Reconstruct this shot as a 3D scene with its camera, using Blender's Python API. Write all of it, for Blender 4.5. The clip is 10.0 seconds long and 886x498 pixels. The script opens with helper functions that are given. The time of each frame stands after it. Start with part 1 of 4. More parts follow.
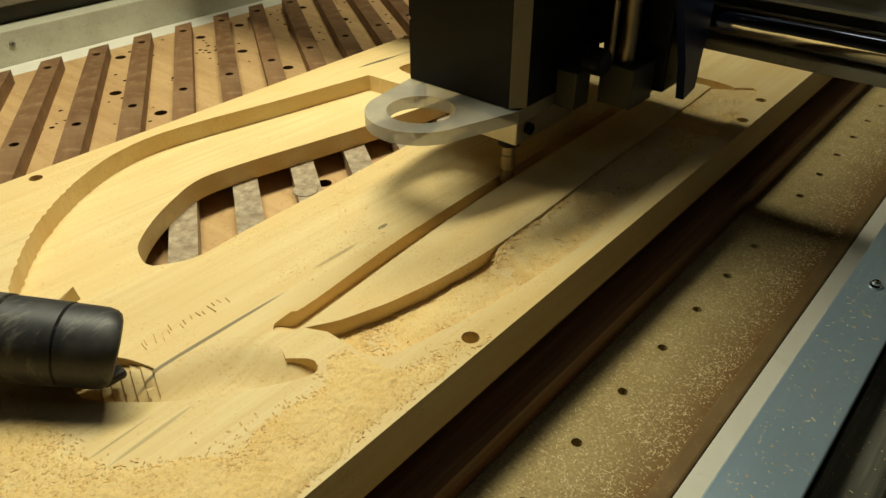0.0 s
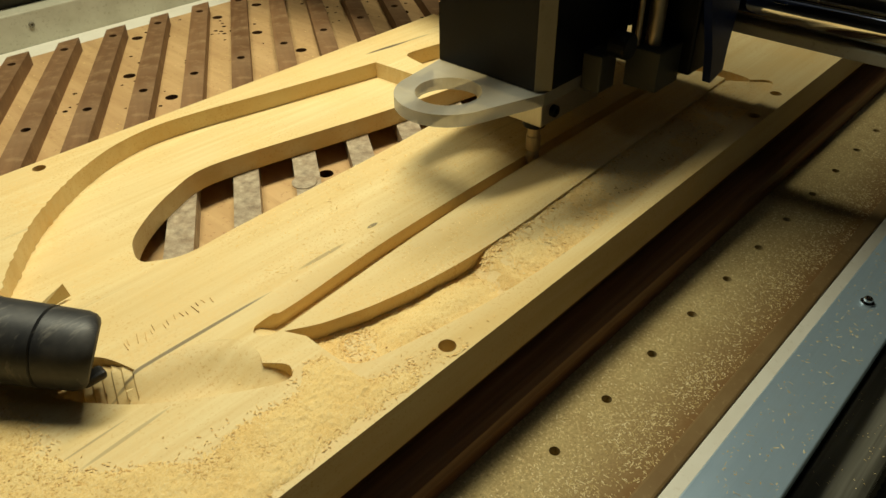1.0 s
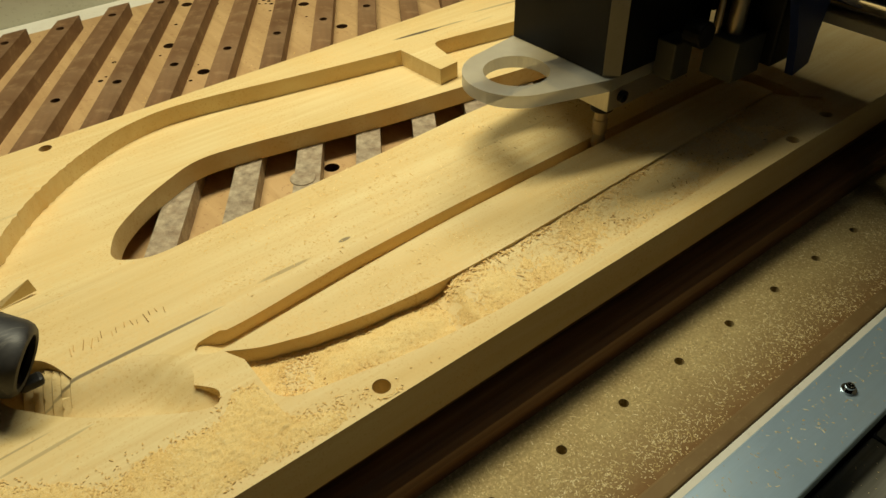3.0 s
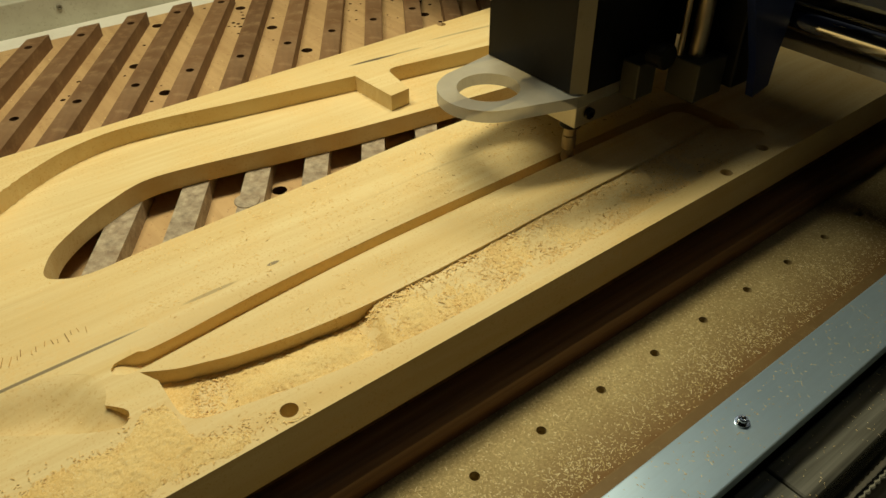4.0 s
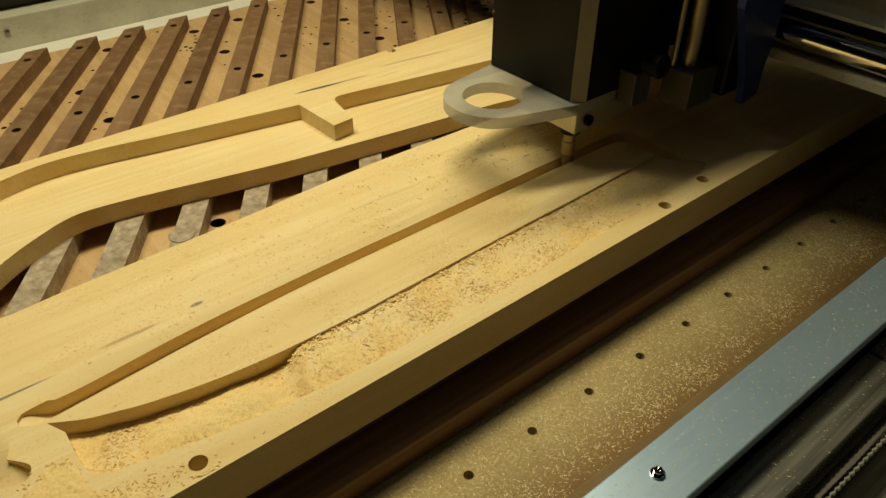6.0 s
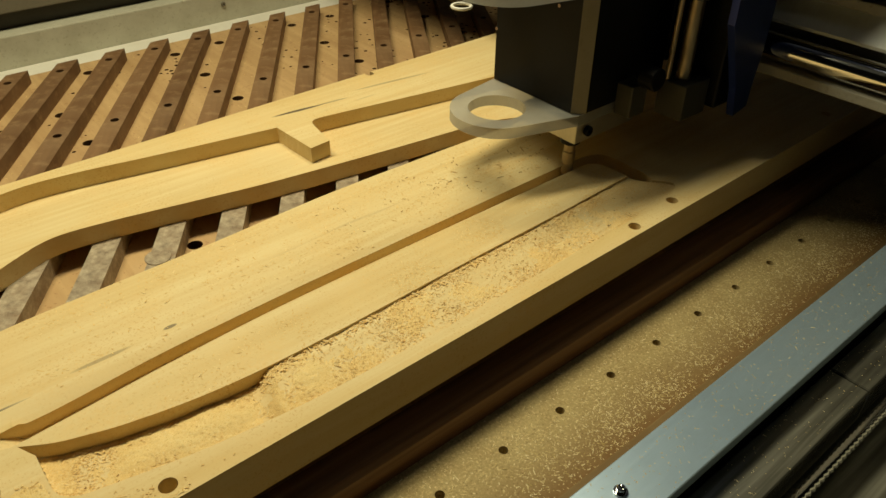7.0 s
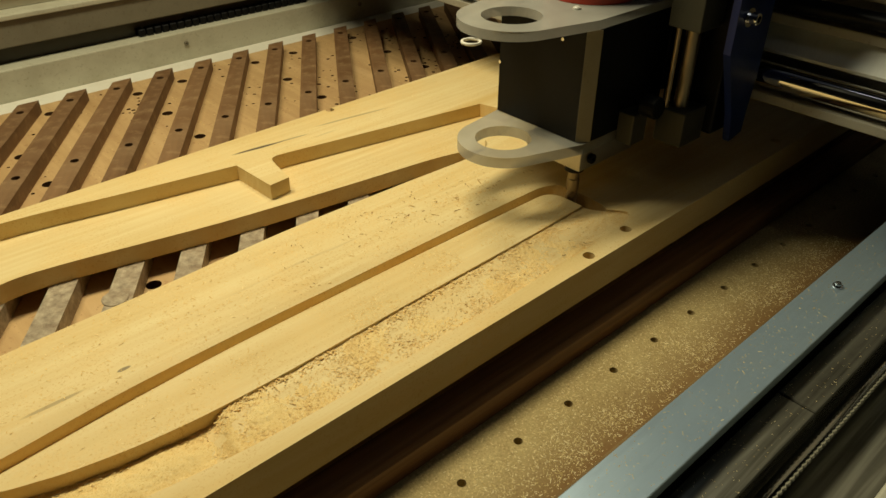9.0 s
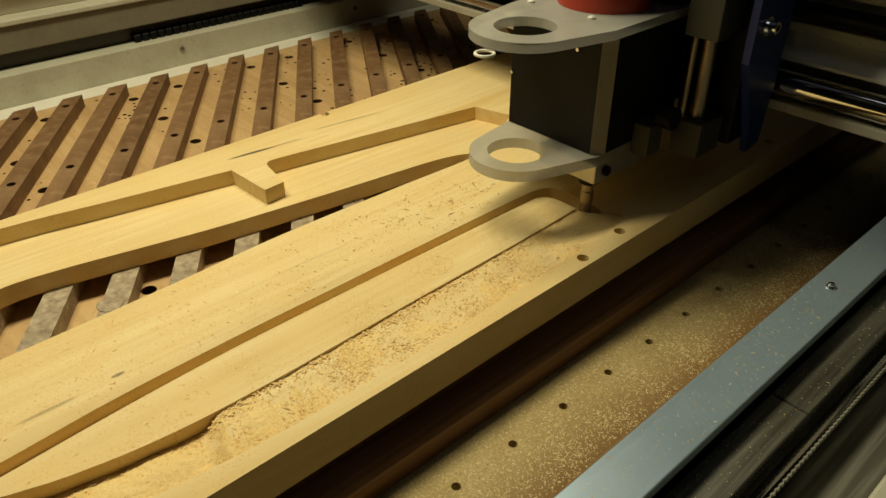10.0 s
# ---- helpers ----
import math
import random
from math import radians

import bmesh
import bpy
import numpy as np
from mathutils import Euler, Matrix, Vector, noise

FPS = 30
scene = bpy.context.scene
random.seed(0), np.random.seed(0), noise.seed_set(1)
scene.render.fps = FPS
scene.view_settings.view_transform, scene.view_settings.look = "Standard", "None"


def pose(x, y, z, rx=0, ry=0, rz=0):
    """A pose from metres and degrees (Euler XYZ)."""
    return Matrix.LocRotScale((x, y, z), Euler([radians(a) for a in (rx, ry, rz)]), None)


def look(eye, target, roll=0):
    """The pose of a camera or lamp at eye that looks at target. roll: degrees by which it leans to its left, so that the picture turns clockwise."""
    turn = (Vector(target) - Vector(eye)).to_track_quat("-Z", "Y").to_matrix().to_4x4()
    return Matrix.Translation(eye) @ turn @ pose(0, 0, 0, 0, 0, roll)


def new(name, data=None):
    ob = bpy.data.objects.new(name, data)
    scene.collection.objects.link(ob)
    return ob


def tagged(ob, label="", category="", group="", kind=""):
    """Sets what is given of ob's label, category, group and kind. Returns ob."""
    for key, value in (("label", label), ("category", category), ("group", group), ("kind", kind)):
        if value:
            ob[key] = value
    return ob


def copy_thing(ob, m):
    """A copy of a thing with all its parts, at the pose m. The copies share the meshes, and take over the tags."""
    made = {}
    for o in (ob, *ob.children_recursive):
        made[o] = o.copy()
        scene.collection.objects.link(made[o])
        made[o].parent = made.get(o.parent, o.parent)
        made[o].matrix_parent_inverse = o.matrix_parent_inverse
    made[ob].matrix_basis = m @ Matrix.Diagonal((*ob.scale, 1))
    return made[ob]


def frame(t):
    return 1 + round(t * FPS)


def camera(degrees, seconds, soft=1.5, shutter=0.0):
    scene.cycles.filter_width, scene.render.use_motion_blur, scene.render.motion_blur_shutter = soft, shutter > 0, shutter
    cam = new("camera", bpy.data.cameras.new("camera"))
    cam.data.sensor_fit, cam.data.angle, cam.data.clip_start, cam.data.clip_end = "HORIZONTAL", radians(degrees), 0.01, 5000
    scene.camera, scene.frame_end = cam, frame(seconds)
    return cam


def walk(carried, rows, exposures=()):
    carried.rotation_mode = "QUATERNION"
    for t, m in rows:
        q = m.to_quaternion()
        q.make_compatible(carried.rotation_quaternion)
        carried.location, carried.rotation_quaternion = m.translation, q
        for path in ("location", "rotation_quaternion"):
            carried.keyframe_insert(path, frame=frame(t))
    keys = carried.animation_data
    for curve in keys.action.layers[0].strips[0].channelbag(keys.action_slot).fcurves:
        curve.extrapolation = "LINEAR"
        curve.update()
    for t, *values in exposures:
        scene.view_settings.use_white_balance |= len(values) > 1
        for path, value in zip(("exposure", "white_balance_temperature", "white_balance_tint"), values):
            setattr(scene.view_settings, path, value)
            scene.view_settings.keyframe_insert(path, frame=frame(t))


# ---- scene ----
cam = camera(61.4, 10.0)
PATH = [
    (0, (-0.256, -0.123, 0.305), (1.019, 0.954, -0.797), -0.0),
    (0.5, (-0.243, -0.129, 0.313), (0.986, 0.971, -0.817), -0.3),
    (1, (-0.227, -0.136, 0.32), (0.948, 0.981, -0.851), -0.8),
    (1.5, (-0.215, -0.146, 0.336), (0.906, 1.014, -0.846), -1.3),
    (2, (-0.193, -0.148, 0.337), (0.854, 1.035, -0.888), -1.8),
    (3.3, (-0.133, -0.162, 0.342), (0.798, 1.074, -0.926), -1.3),
    (3.5, (-0.126, -0.169, 0.344), (0.826, 1.072, -0.902), -0.7),
    (4, (-0.112, -0.184, 0.347), (0.85, 1.068, -0.881), -0.4),
    (4.5, (-0.099, -0.19, 0.35), (0.861, 1.067, -0.875), -0.4),
    (5, (-0.092, -0.193, 0.353), (0.863, 1.076, -0.863), -0.7),
    (5.5, (-0.082, -0.19, 0.354), (0.896, 1.062, -0.86), -0.2),
    (7, (-0.07, -0.202, 0.362), (0.978, 1.04, -0.804), 0.6),
    (7.5, (-0.068, -0.206, 0.365), (1.005, 1.042, -0.772), 0.8),
    (8, (-0.065, -0.21, 0.366), (1.028, 1.037, -0.751), 0.6),
    (8.5, (-0.062, -0.212, 0.368), (1.046, 1.03, -0.74), 0.4),
    (9, (-0.06, -0.214, 0.368), (1.06, 1.023, -0.734), 0.3),
    (9.5, (-0.057, -0.215, 0.37), (1.064, 1.027, -0.726), -0.1),
    (10, (-0.057, -0.217, 0.369), (1.066, 1.023, -0.728), -0.1),
]
walk(cam, [(t, look(eye, target, roll)) for t, eye, target, roll in PATH], [(0, 0.0, 6150, 10), (2, -0.14, 6300, 10), (4, -0.34, 6500, 10), (7, -0.37, 6700, 10), (10, -0.34, 6750, 11)])

# ---- light and room tone ----
world = bpy.data.worlds.new("world")
scene.world = world
world.use_nodes = True
world.node_tree.nodes["Background"].inputs[0].default_value = (0.55, 0.62, 0.70, 1)
world.node_tree.nodes["Background"].inputs[1].default_value = 0.001


def area_lamp(name, eye, target, size, watts, colour, width=None):
    data = bpy.data.lights.new(name, "AREA")
    data.shape, data.size, data.energy, data.color = "RECTANGLE" if width else "DISK", size, watts, colour
    if width:
        data.size_y = width
    ob = new(name, data)
    ob.matrix_world = look(eye, target)
    return ob


# a warm lamp above the back of the bed, and a long cool lamp beyond the gantry
area_lamp("lamp_tube", (0.15, 0.44, 0.87), (0.08, 0.14, 0.05), 0.60, 10.8, (1.0, 0.94, 0.65), 0.12)
area_lamp("ceiling_lamp", (1.65, 0.52, 1.60), (0.25, -0.05, 0.07), 0.06, 0.20, (0.78, 0.93, 1.0), 1.6)
# a fluorescent tube across the ceiling, which shows in the polished shafts
area_lamp("ceiling_tube", (0.05, -0.25, 1.74), (0.05, -0.25, 0.0), 0.12, 0.55, (0.90, 0.97, 1.0), 1.5)


# ---- materials ----
class Mat:
    """A node material with short calls for its nodes."""

    def __init__(self, name, rough=0.6, metal=0.0, spec=0.5):
        self.m = bpy.data.materials.new(name)
        self.m.use_nodes = True
        self.t = self.m.node_tree
        self.b = self.t.nodes["Principled BSDF"]
        self.b.inputs["Roughness"].default_value = rough
        self.b.inputs["Metallic"].default_value = metal
        self.b.inputs["Specular IOR Level"].default_value = spec
        self.co = self.t.nodes.new("ShaderNodeTexCoord").outputs["Object"]

    def node(self, kind, **values):
        n = self.t.nodes.new("ShaderNode" + kind)
        for k, v in values.items():
            n.inputs[k.replace("_", " ")].default_value = v
        return n

    def link(self, a, b):
        self.t.links.new(a, b)

    def mapped(self, scale=(1, 1, 1), rot=(0, 0, 0), move=(0, 0, 0), source=None):
        n = self.node("Mapping", Scale=scale, Rotation=rot, Location=move)
        self.link(source or self.co, n.inputs["Vector"])
        return n.outputs[0]

    def noise(self, scale, detail=3.0, rough=0.55, vec=None, warp=0.0):
        n = self.node("TexNoise", Scale=scale, Detail=detail, Roughness=rough, Distortion=warp)
        self.link(vec or self.co, n.inputs["Vector"])
        return n.outputs["Fac"]

    def ramp(self, fac, *stops):
        n = self.node("ValToRGB")
        el = n.color_ramp.elements
        while len(el) < len(stops):
            el.new(0.5)
        for e, (p, c) in zip(el, stops):
            e.position = p
            e.color = (*c, 1) if not isinstance(c, (int, float)) else (c, c, c, 1)
        self.link(fac, n.inputs[0])
        return n.outputs[0]

    def mix(self, fac, a, b, mode="MIX"):
        n = self.t.nodes.new("ShaderNodeMix")
        n.data_type, n.blend_type = "RGBA", mode
        for socket, value in ((n.inputs[0], fac), (n.inputs[6], a), (n.inputs[7], b)):
            if isinstance(value, (int, float)):
                socket.default_value = value
            elif isinstance(value, tuple):
                socket.default_value = (*value, 1)
            else:
                self.link(value, socket)
        return n.outputs[2]

    def math(self, op, a, b=0.0):
        n = self.t.nodes.new("ShaderNodeMath")
        n.operation = op
        for socket, value in zip(n.inputs, (a, b)):
            if isinstance(value, (int, float)):
                socket.default_value = value
            else:
                self.link(value, socket)
        return n.outputs[0]

    def colour(self, c):
        if isinstance(c, tuple):
            self.b.inputs["Base Color"].default_value = (*c, 1)
        else:
            self.link(c, self.b.inputs["Base Color"])
        return self

    def bump(self, height, strength, distance):
        n = self.node("Bump", Strength=strength, Distance=distance)
        self.link(height, n.inputs["Height"])
        self.link(n.outputs[0], self.b.inputs["Normal"])
        return self

    def rough(self, fac, lo, hi):
        n = self.node("MapRange", To_Min=lo, To_Max=hi)
        self.link(fac, n.inputs[0])
        self.link(n.outputs[0], self.b.inputs["Roughness"])
        return self

    def random(self):
        return self.t.nodes.new("ShaderNodeObjectInfo").outputs["Random"]

    def island(self):
        return self.t.nodes.new("ShaderNodeNewGeometry").outputs["Random Per Island"]


def pale_wood():
    m = Mat("pale_softwood", 0.55, spec=0.3)
    grain = m.noise(1.0, 5, 0.6, m.mapped((5, 190, 60)), 0.6)
    bands = m.noise(1.0, 3, 0.5, m.mapped((2.2, 26, 20)), 0.8)
    blotch = m.noise(9, 3, 0.5)
    base = m.ramp(bands, (0.3, (0.72, 0.545, 0.25)), (0.52, (0.80, 0.645, 0.335)), (0.72, (0.69, 0.50, 0.20)))
    base = m.mix(m.ramp(grain, (0.35, 0.0), (0.7, 0.34)), base, (0.58, 0.36, 0.12))
    base = m.mix(m.ramp(blotch, (0.45, 0.0), (0.75, 0.35)), base, (0.86, 0.68, 0.36))
    powder = m.math("MULTIPLY", m.ramp(m.noise(16, 4, 0.6), (0.42, 0.0), (0.72, 0.8)), m.ramp(m.noise(330, 3, 0.7), (0.35, 0.2), (0.65, 1.0)))
    base = m.mix(powder, base, (0.78, 0.535, 0.21))
    fleck = m.math("MULTIPLY", m.ramp(m.noise(620, 2, 0.6), (0.58, 0.0), (0.66, 0.6)), m.ramp(m.noise(22, 3, 0.6), (0.4, 0.15), (0.62, 1.0)))
    base = m.mix(fleck, base, (0.60, 0.365, 0.115))
    # grey weathered streaks that follow the grain
    streak = m.noise(1.0, 2, 0.5, m.mapped((4.5, 75, 8), move=(1.3, 0.4, 0)), 0.4)
    base = m.mix(m.ramp(streak, (0.69, 0.0), (0.76, 0.42)), base, (0.20, 0.15, 0.09))
    # one dark pitch streak and the glue joints
    at = m.node("SeparateXYZ")
    m.link(m.co, at.inputs[0])

    def spot(cx, cy, rx, ry, slope=0.0):
        dx = m.math("SUBTRACT", at.outputs[0], cx)
        dy = m.math("SUBTRACT", m.math("SUBTRACT", at.outputs[1], cy), m.math("MULTIPLY", dx, slope))
        a, b = m.math("DIVIDE", dx, rx), m.math("DIVIDE", dy, ry)
        d = m.math("ADD", m.math("MULTIPLY", a, a), m.math("MULTIPLY", b, b))
        d = m.math("ADD", d, m.math("MULTIPLY", m.math("SUBTRACT", grain, 0.5), 1.6))
        return m.ramp(d, (0.45, 1.0), (1.0, 0.0))

    for cx, cy, rx, ry, slope, dark in ((0.237, 0.3755, 0.028, 0.0022, -0.1, 0.9), (0.275, 0.372, 0.02, 0.0016, -0.1, 0.45),
                                        (0.35, 0.375, 0.05, 0.002, -0.12, 0.4), (-0.110, 0.1540, 0.050, 0.0014, 0.015, 0.75),
                                        (-0.165, 0.1185, 0.024, 0.0013, 0.08, 0.35), (-0.176, 0.1275, 0.020, 0.0008, 0.06, 0.4), (-0.02, 0.159, 0.02, 0.0016, 0.0, 0.4), (0.022, 0.161, 0.004, 0.0015, 0.0, 0.7)):
        base = m.mix(m.math("MULTIPLY", spot(cx, cy, rx, ry, slope), dark), base, (0.07, 0.055, 0.04))
    m.colour(base).rough(grain, 0.48, 0.7)
    return m.bump(m.mix(0.5, grain, m.noise(1.0, 3, 0.6, m.mapped((300, 300, 12)))), 0.3, 0.0007).m


def red_wood():
    m = Mat("red_brown_hardwood", 0.55, spec=0.35)
    vec = m.mapped((90, 4, 60))
    grain = m.noise(1.0, 5, 0.6, vec, 0.7)
    base = m.ramp(grain, (0.25, (0.085, 0.039, 0.015)), (0.55, (0.18, 0.090, 0.036)), (0.8, (0.27, 0.145, 0.062)))
    base = m.mix(0.35, base, m.ramp(m.random(), (0.0, (0.095, 0.044, 0.018)), (1.0, (0.29, 0.16, 0.072))))
    dust = m.noise(70, 4, 0.7)
    base = m.mix(m.ramp(dust, (0.5, 0.0), (0.8, 0.5)), base, (0.50, 0.34, 0.17))
    worn = m.noise(14, 3, 0.6)
    base = m.mix(m.ramp(worn, (0.5, 0.0), (0.7, 0.35)), base, (0.34, 0.22, 0.115))
    # grey sawdust caked on the stretch under the cuts
    at = m.node("SeparateXYZ")
    m.link(m.co, at.inputs[0])
    along = m.math("ADD", m.math("MULTIPLY", at.outputs[1], -4.0), m.math("MULTIPLY", m.math("SUBTRACT", worn, 0.5), 0.5))
    caked = m.math("MULTIPLY", m.ramp(m.math("SUBTRACT", along, 1.0), (0.45, 0.0), (0.62, 1.0)), m.ramp(dust, (0.25, 0.45), (0.55, 0.9)))
    base = m.mix(caked, base, m.ramp(m.noise(160, 4, 0.7), (0.3, (0.24, 0.19, 0.13)), (0.7, (0.56, 0.47, 0.33))))
    m.colour(base)
    return m.bump(grain, 0.3, 0.0008).m


def bed_wood():
    m = Mat("bed_plywood", 0.6, spec=0.3)
    grain = m.noise(1.0, 4, 0.6, m.mapped((60, 6, 30), rot=(0, 0, radians(-33))), 0.5)
    base = m.ramp(grain, (0.25, (0.44, 0.27, 0.115)), (0.6, (0.58, 0.38, 0.175)), (0.85, (0.65, 0.445, 0.225)))
    speck = m.noise(240, 3, 0.7)
    base = m.mix(m.ramp(speck, (0.60, 0.0), (0.68, 0.6)), base, (0.33, 0.16, 0.06))
    base = m.mix(m.ramp(m.noise(11, 3), (0.45, 0.0), (0.75, 0.45)), base, (0.44, 0.26, 0.13))
    m.colour(base)
    return m.bump(m.mix(0.5, grain, speck), 0.3, 0.0008).m


def table_board():
    m = Mat("dusty_particle_board", 0.75, spec=0.25)
    fine = m.noise(520, 3, 0.75)
    mid = m.noise(60, 4, 0.65)
    wide = m.noise(9, 3, 0.5)
    base = m.ramp(wide, (0.3, (0.37, 0.275, 0.115)), (0.7, (0.48, 0.375, 0.17)))
    base = m.mix(m.ramp(mid, (0.4, 0.0), (0.7, 0.55)), base, (0.29, 0.195, 0.075))
    base = m.mix(m.ramp(fine, (0.52, 0.0), (0.64, 0.85)), base, (0.62, 0.46, 0.22))
    base = m.mix(m.ramp(fine, (0.30, 0.7), (0.42, 0.0)), base, (0.10, 0.055, 0.02))
    at = m.node("SeparateXYZ")
    m.link(m.co, at.inputs[0])
    edge = m.math("ADD", at.outputs[1], m.math("MULTIPLY", m.math("SUBTRACT", mid, 0.5), 0.02))
    bare = m.ramp(m.math("MULTIPLY", m.math("ADD", edge, 0.05), 20.0), (0.1, 0.95), (0.85, 0.0))
    base = m.mix(bare, base, (0.20, 0.105, 0.036))
    m.colour(base)
    return m.bump(m.mix(0.4, fine, mid), 0.6, 0.001).m


def batten_wood():
    m = Mat("batten_dark_wood", 0.45, spec=0.4)
    grain = m.noise(1.0, 5, 0.6, m.mapped((4, 150, 150)), 0.5)
    base = m.ramp(grain, (0.25, (0.10, 0.042, 0.016)), (0.55, (0.23, 0.11, 0.042)), (0.85, (0.38, 0.21, 0.09)))
    m.colour(base)
    return m.bump(grain, 0.3, 0.0008).m


def metal(name, colour, rough, scratch=0.3, dust=0.25, spread=0.15, amount=1.0):
    m = Mat(name, rough, amount)
    lines = m.noise(1.0, 4, 0.6, m.mapped((6, 320, 60)), 0.2)
    blotch = m.noise(26, 4, 0.65)
    base = m.mix(m.ramp(lines, (0.35, 0.0), (0.75, scratch)), colour, tuple(c * 0.6 for c in colour))
    base = m.mix(m.ramp(blotch, (0.55, 0.0), (0.8, dust)), base, (0.45, 0.38, 0.26))
    m.colour(base).rough(m.mix(0.5, lines, blotch), max(rough - 0.1, 0.03), rough + spread)
    return m.bump(lines, 0.06, 0.0004).m


def painted(name, colour, rough, dirt=(0.2, 0.16, 0.1), amount=0.35, spec=0.5):
    m = Mat(name, rough, 0.0, spec)
    cloud = m.noise(18, 4, 0.65)
    fine = m.noise(300, 2, 0.6)
    base = m.mix(m.ramp(cloud, (0.45, 0.0), (0.8, amount)), colour, dirt)
    base = m.mix(m.ramp(fine, (0.6, 0.0), (0.72, amount * 0.8)), base, dirt)
    m.colour(base).rough(cloud, max(rough - 0.12, 0.05), rough + 0.15)
    return m.bump(fine, 0.08, 0.0004).m


def acrylic():
    m = Mat("frosted_acrylic", 0.32)
    m.b.inputs["Transmission Weight"].default_value = 0.15
    m.b.inputs["IOR"].default_value = 1.49
    m.b.inputs["Alpha"].default_value = 0.6
    cloud = m.noise(45, 4, 0.65)
    m.colour(m.ramp(cloud, (0.3, (0.42, 0.41, 0.36)), (0.75, (0.52, 0.51, 0.45)))).rough(cloud, 0.22, 0.5)
    return m.bump(m.noise(500, 2), 0.1, 0.0003).m


def streaky_cover():
    m = Mat("glossy_steel_cover", 0.16, 0.4)
    # paler streaks in the base colour stand in for streaky reflections
    streak = m.noise(1.0, 4, 0.6, m.mapped((3.5, 95, 20)), 0.3)
    smear = m.noise(22, 4, 0.65)
    base = m.ramp(streak, (0.32, (0.05, 0.048, 0.038)), (0.52, (0.15, 0.145, 0.115)), (0.72, (0.36, 0.35, 0.29)))
    base = m.mix(m.ramp(smear, (0.5, 0.0), (0.8, 0.5)), base, (0.20, 0.19, 0.15))
    m.colour(base).rough(smear, 0.08, 0.3)
    return m.bump(m.noise(260, 2), 0.05, 0.0004).m


def rubber():
    m = Mat("black_rubber", 0.5, spec=0.5)
    cloud = m.noise(28, 4, 0.7)
    scuff = m.noise(1.0, 4, 0.7, m.mapped((40, 130, 40)))
    base = m.mix(m.ramp(cloud, (0.42, 0.0), (0.75, 0.7)), (0.018, 0.018, 0.02), (0.10, 0.09, 0.075))
    base = m.mix(m.ramp(scuff, (0.55, 0.0), (0.72, 0.6)), base, (0.24, 0.22, 0.18))
    m.colour(base).rough(cloud, 0.36, 0.7)
    return m.bump(m.mix(0.5, cloud, scuff), 0.3, 0.0012).m


def sawdust_mat():
    m = Mat("packed_sawdust", 0.85, spec=0.15)
    fine, mid = m.noise(900, 4, 0.75), m.noise(120, 4, 0.65)
    base = m.ramp(m.noise(30, 3, 0.6), (0.3, (0.83, 0.575, 0.225)), (0.7, (0.89, 0.68, 0.315)))
    base = m.mix(m.ramp(fine, (0.52, 0.0), (0.68, 0.6)), base, (0.90, 0.75, 0.45))
    base = m.mix(m.ramp(fine, (0.30, 0.7), (0.44, 0.0)), base, (0.56, 0.34, 0.10))
    m.colour(base)
    return m.bump(m.mix(0.45, fine, mid), 0.7, 0.0016).m


def chip_mat(name, a, b, c):
    m = Mat(name, 0.7, spec=0.2)
    m.colour(m.ramp(m.island(), (0.0, a), (0.55, b), (1.0, c)))
    return m.m


WOOD, RED, BED, TABLE, BATTEN = pale_wood(), red_wood(), bed_wood(), table_board(), batten_wood()
ALU = metal("brushed_aluminium", (0.52, 0.68, 0.82), 0.34, 0.25, 0.2, 0.15, 0.74)
ALU_RAW = metal("raw_aluminium", (0.62, 0.58, 0.48), 0.45)
ALU_BAR = metal("matt_aluminium_bar", (0.74, 0.75, 0.70), 0.45, 0.15, 0.2, 0.15, 0.35)
CHROME = metal("polished_steel", (0.80, 0.80, 0.80), 0.08, 0.1, 0.06, 0.06)
SILVER = painted("silver_grey_paint", (0.56, 0.56, 0.50), 0.4, (0.25, 0.2, 0.12), 0.6)
STEEL = metal("cutter_steel", (0.46, 0.37, 0.24), 0.42)
BLACK = painted("black_anodised", (0.004, 0.004, 0.0045), 0.4, (0.018, 0.016, 0.011), 0.3, 0.2)
GLOSS = streaky_cover()
BLUE = painted("blue_anodised", (0.006, 0.018, 0.10), 0.4, (0.02, 0.03, 0.05), 0.3)
CREAM = painted("cream_painted_metal", (0.52, 0.50, 0.38), 0.5, (0.22, 0.18, 0.10), 0.45)
EDGE = painted("brown_board_edge", (0.19, 0.115, 0.042), 0.6, (0.32, 0.23, 0.10), 0.5, 0.3)
# brown made dark to hold the deep shade inside the drilled holes
BORE_SHADE = painted("shaded_bore_wood", (0.085, 0.042, 0.018), 0.8, (0.05, 0.03, 0.015), 0.5, 0.1)
WHITE = painted("white_painted_edge", (0.80, 0.77, 0.66), 0.5, (0.5, 0.42, 0.28), 0.3)
BEAM = painted("grey_beam_paint", (0.40, 0.375, 0.30), 0.4, (0.20, 0.15, 0.08), 0.5)
OLIVE = painted("dull_machine_grey", (0.20, 0.18, 0.125), 0.5, (0.10, 0.075, 0.04), 0.5)
REDP = painted("red_motor_paint", (0.42, 0.035, 0.012), 0.35, (0.15, 0.03, 0.015), 0.3)
DARK = painted("dark_slide_metal", (0.06, 0.056, 0.036), 0.45, (0.04, 0.032, 0.018), 0.5)
STRIP = painted("dull_corner_strip", (0.27, 0.235, 0.155), 0.45, (0.14, 0.11, 0.06), 0.4)
ROOM = painted("room_plaster", (0.05, 0.048, 0.043), 0.8, (0.035, 0.032, 0.028), 0.4)
ACRYLIC, RUBBER, SAWDUST = acrylic(), rubber(), sawdust_mat()
CHIP = chip_mat("wood_chip", (0.70, 0.45, 0.155), (0.81, 0.57, 0.225), (0.89, 0.70, 0.36))
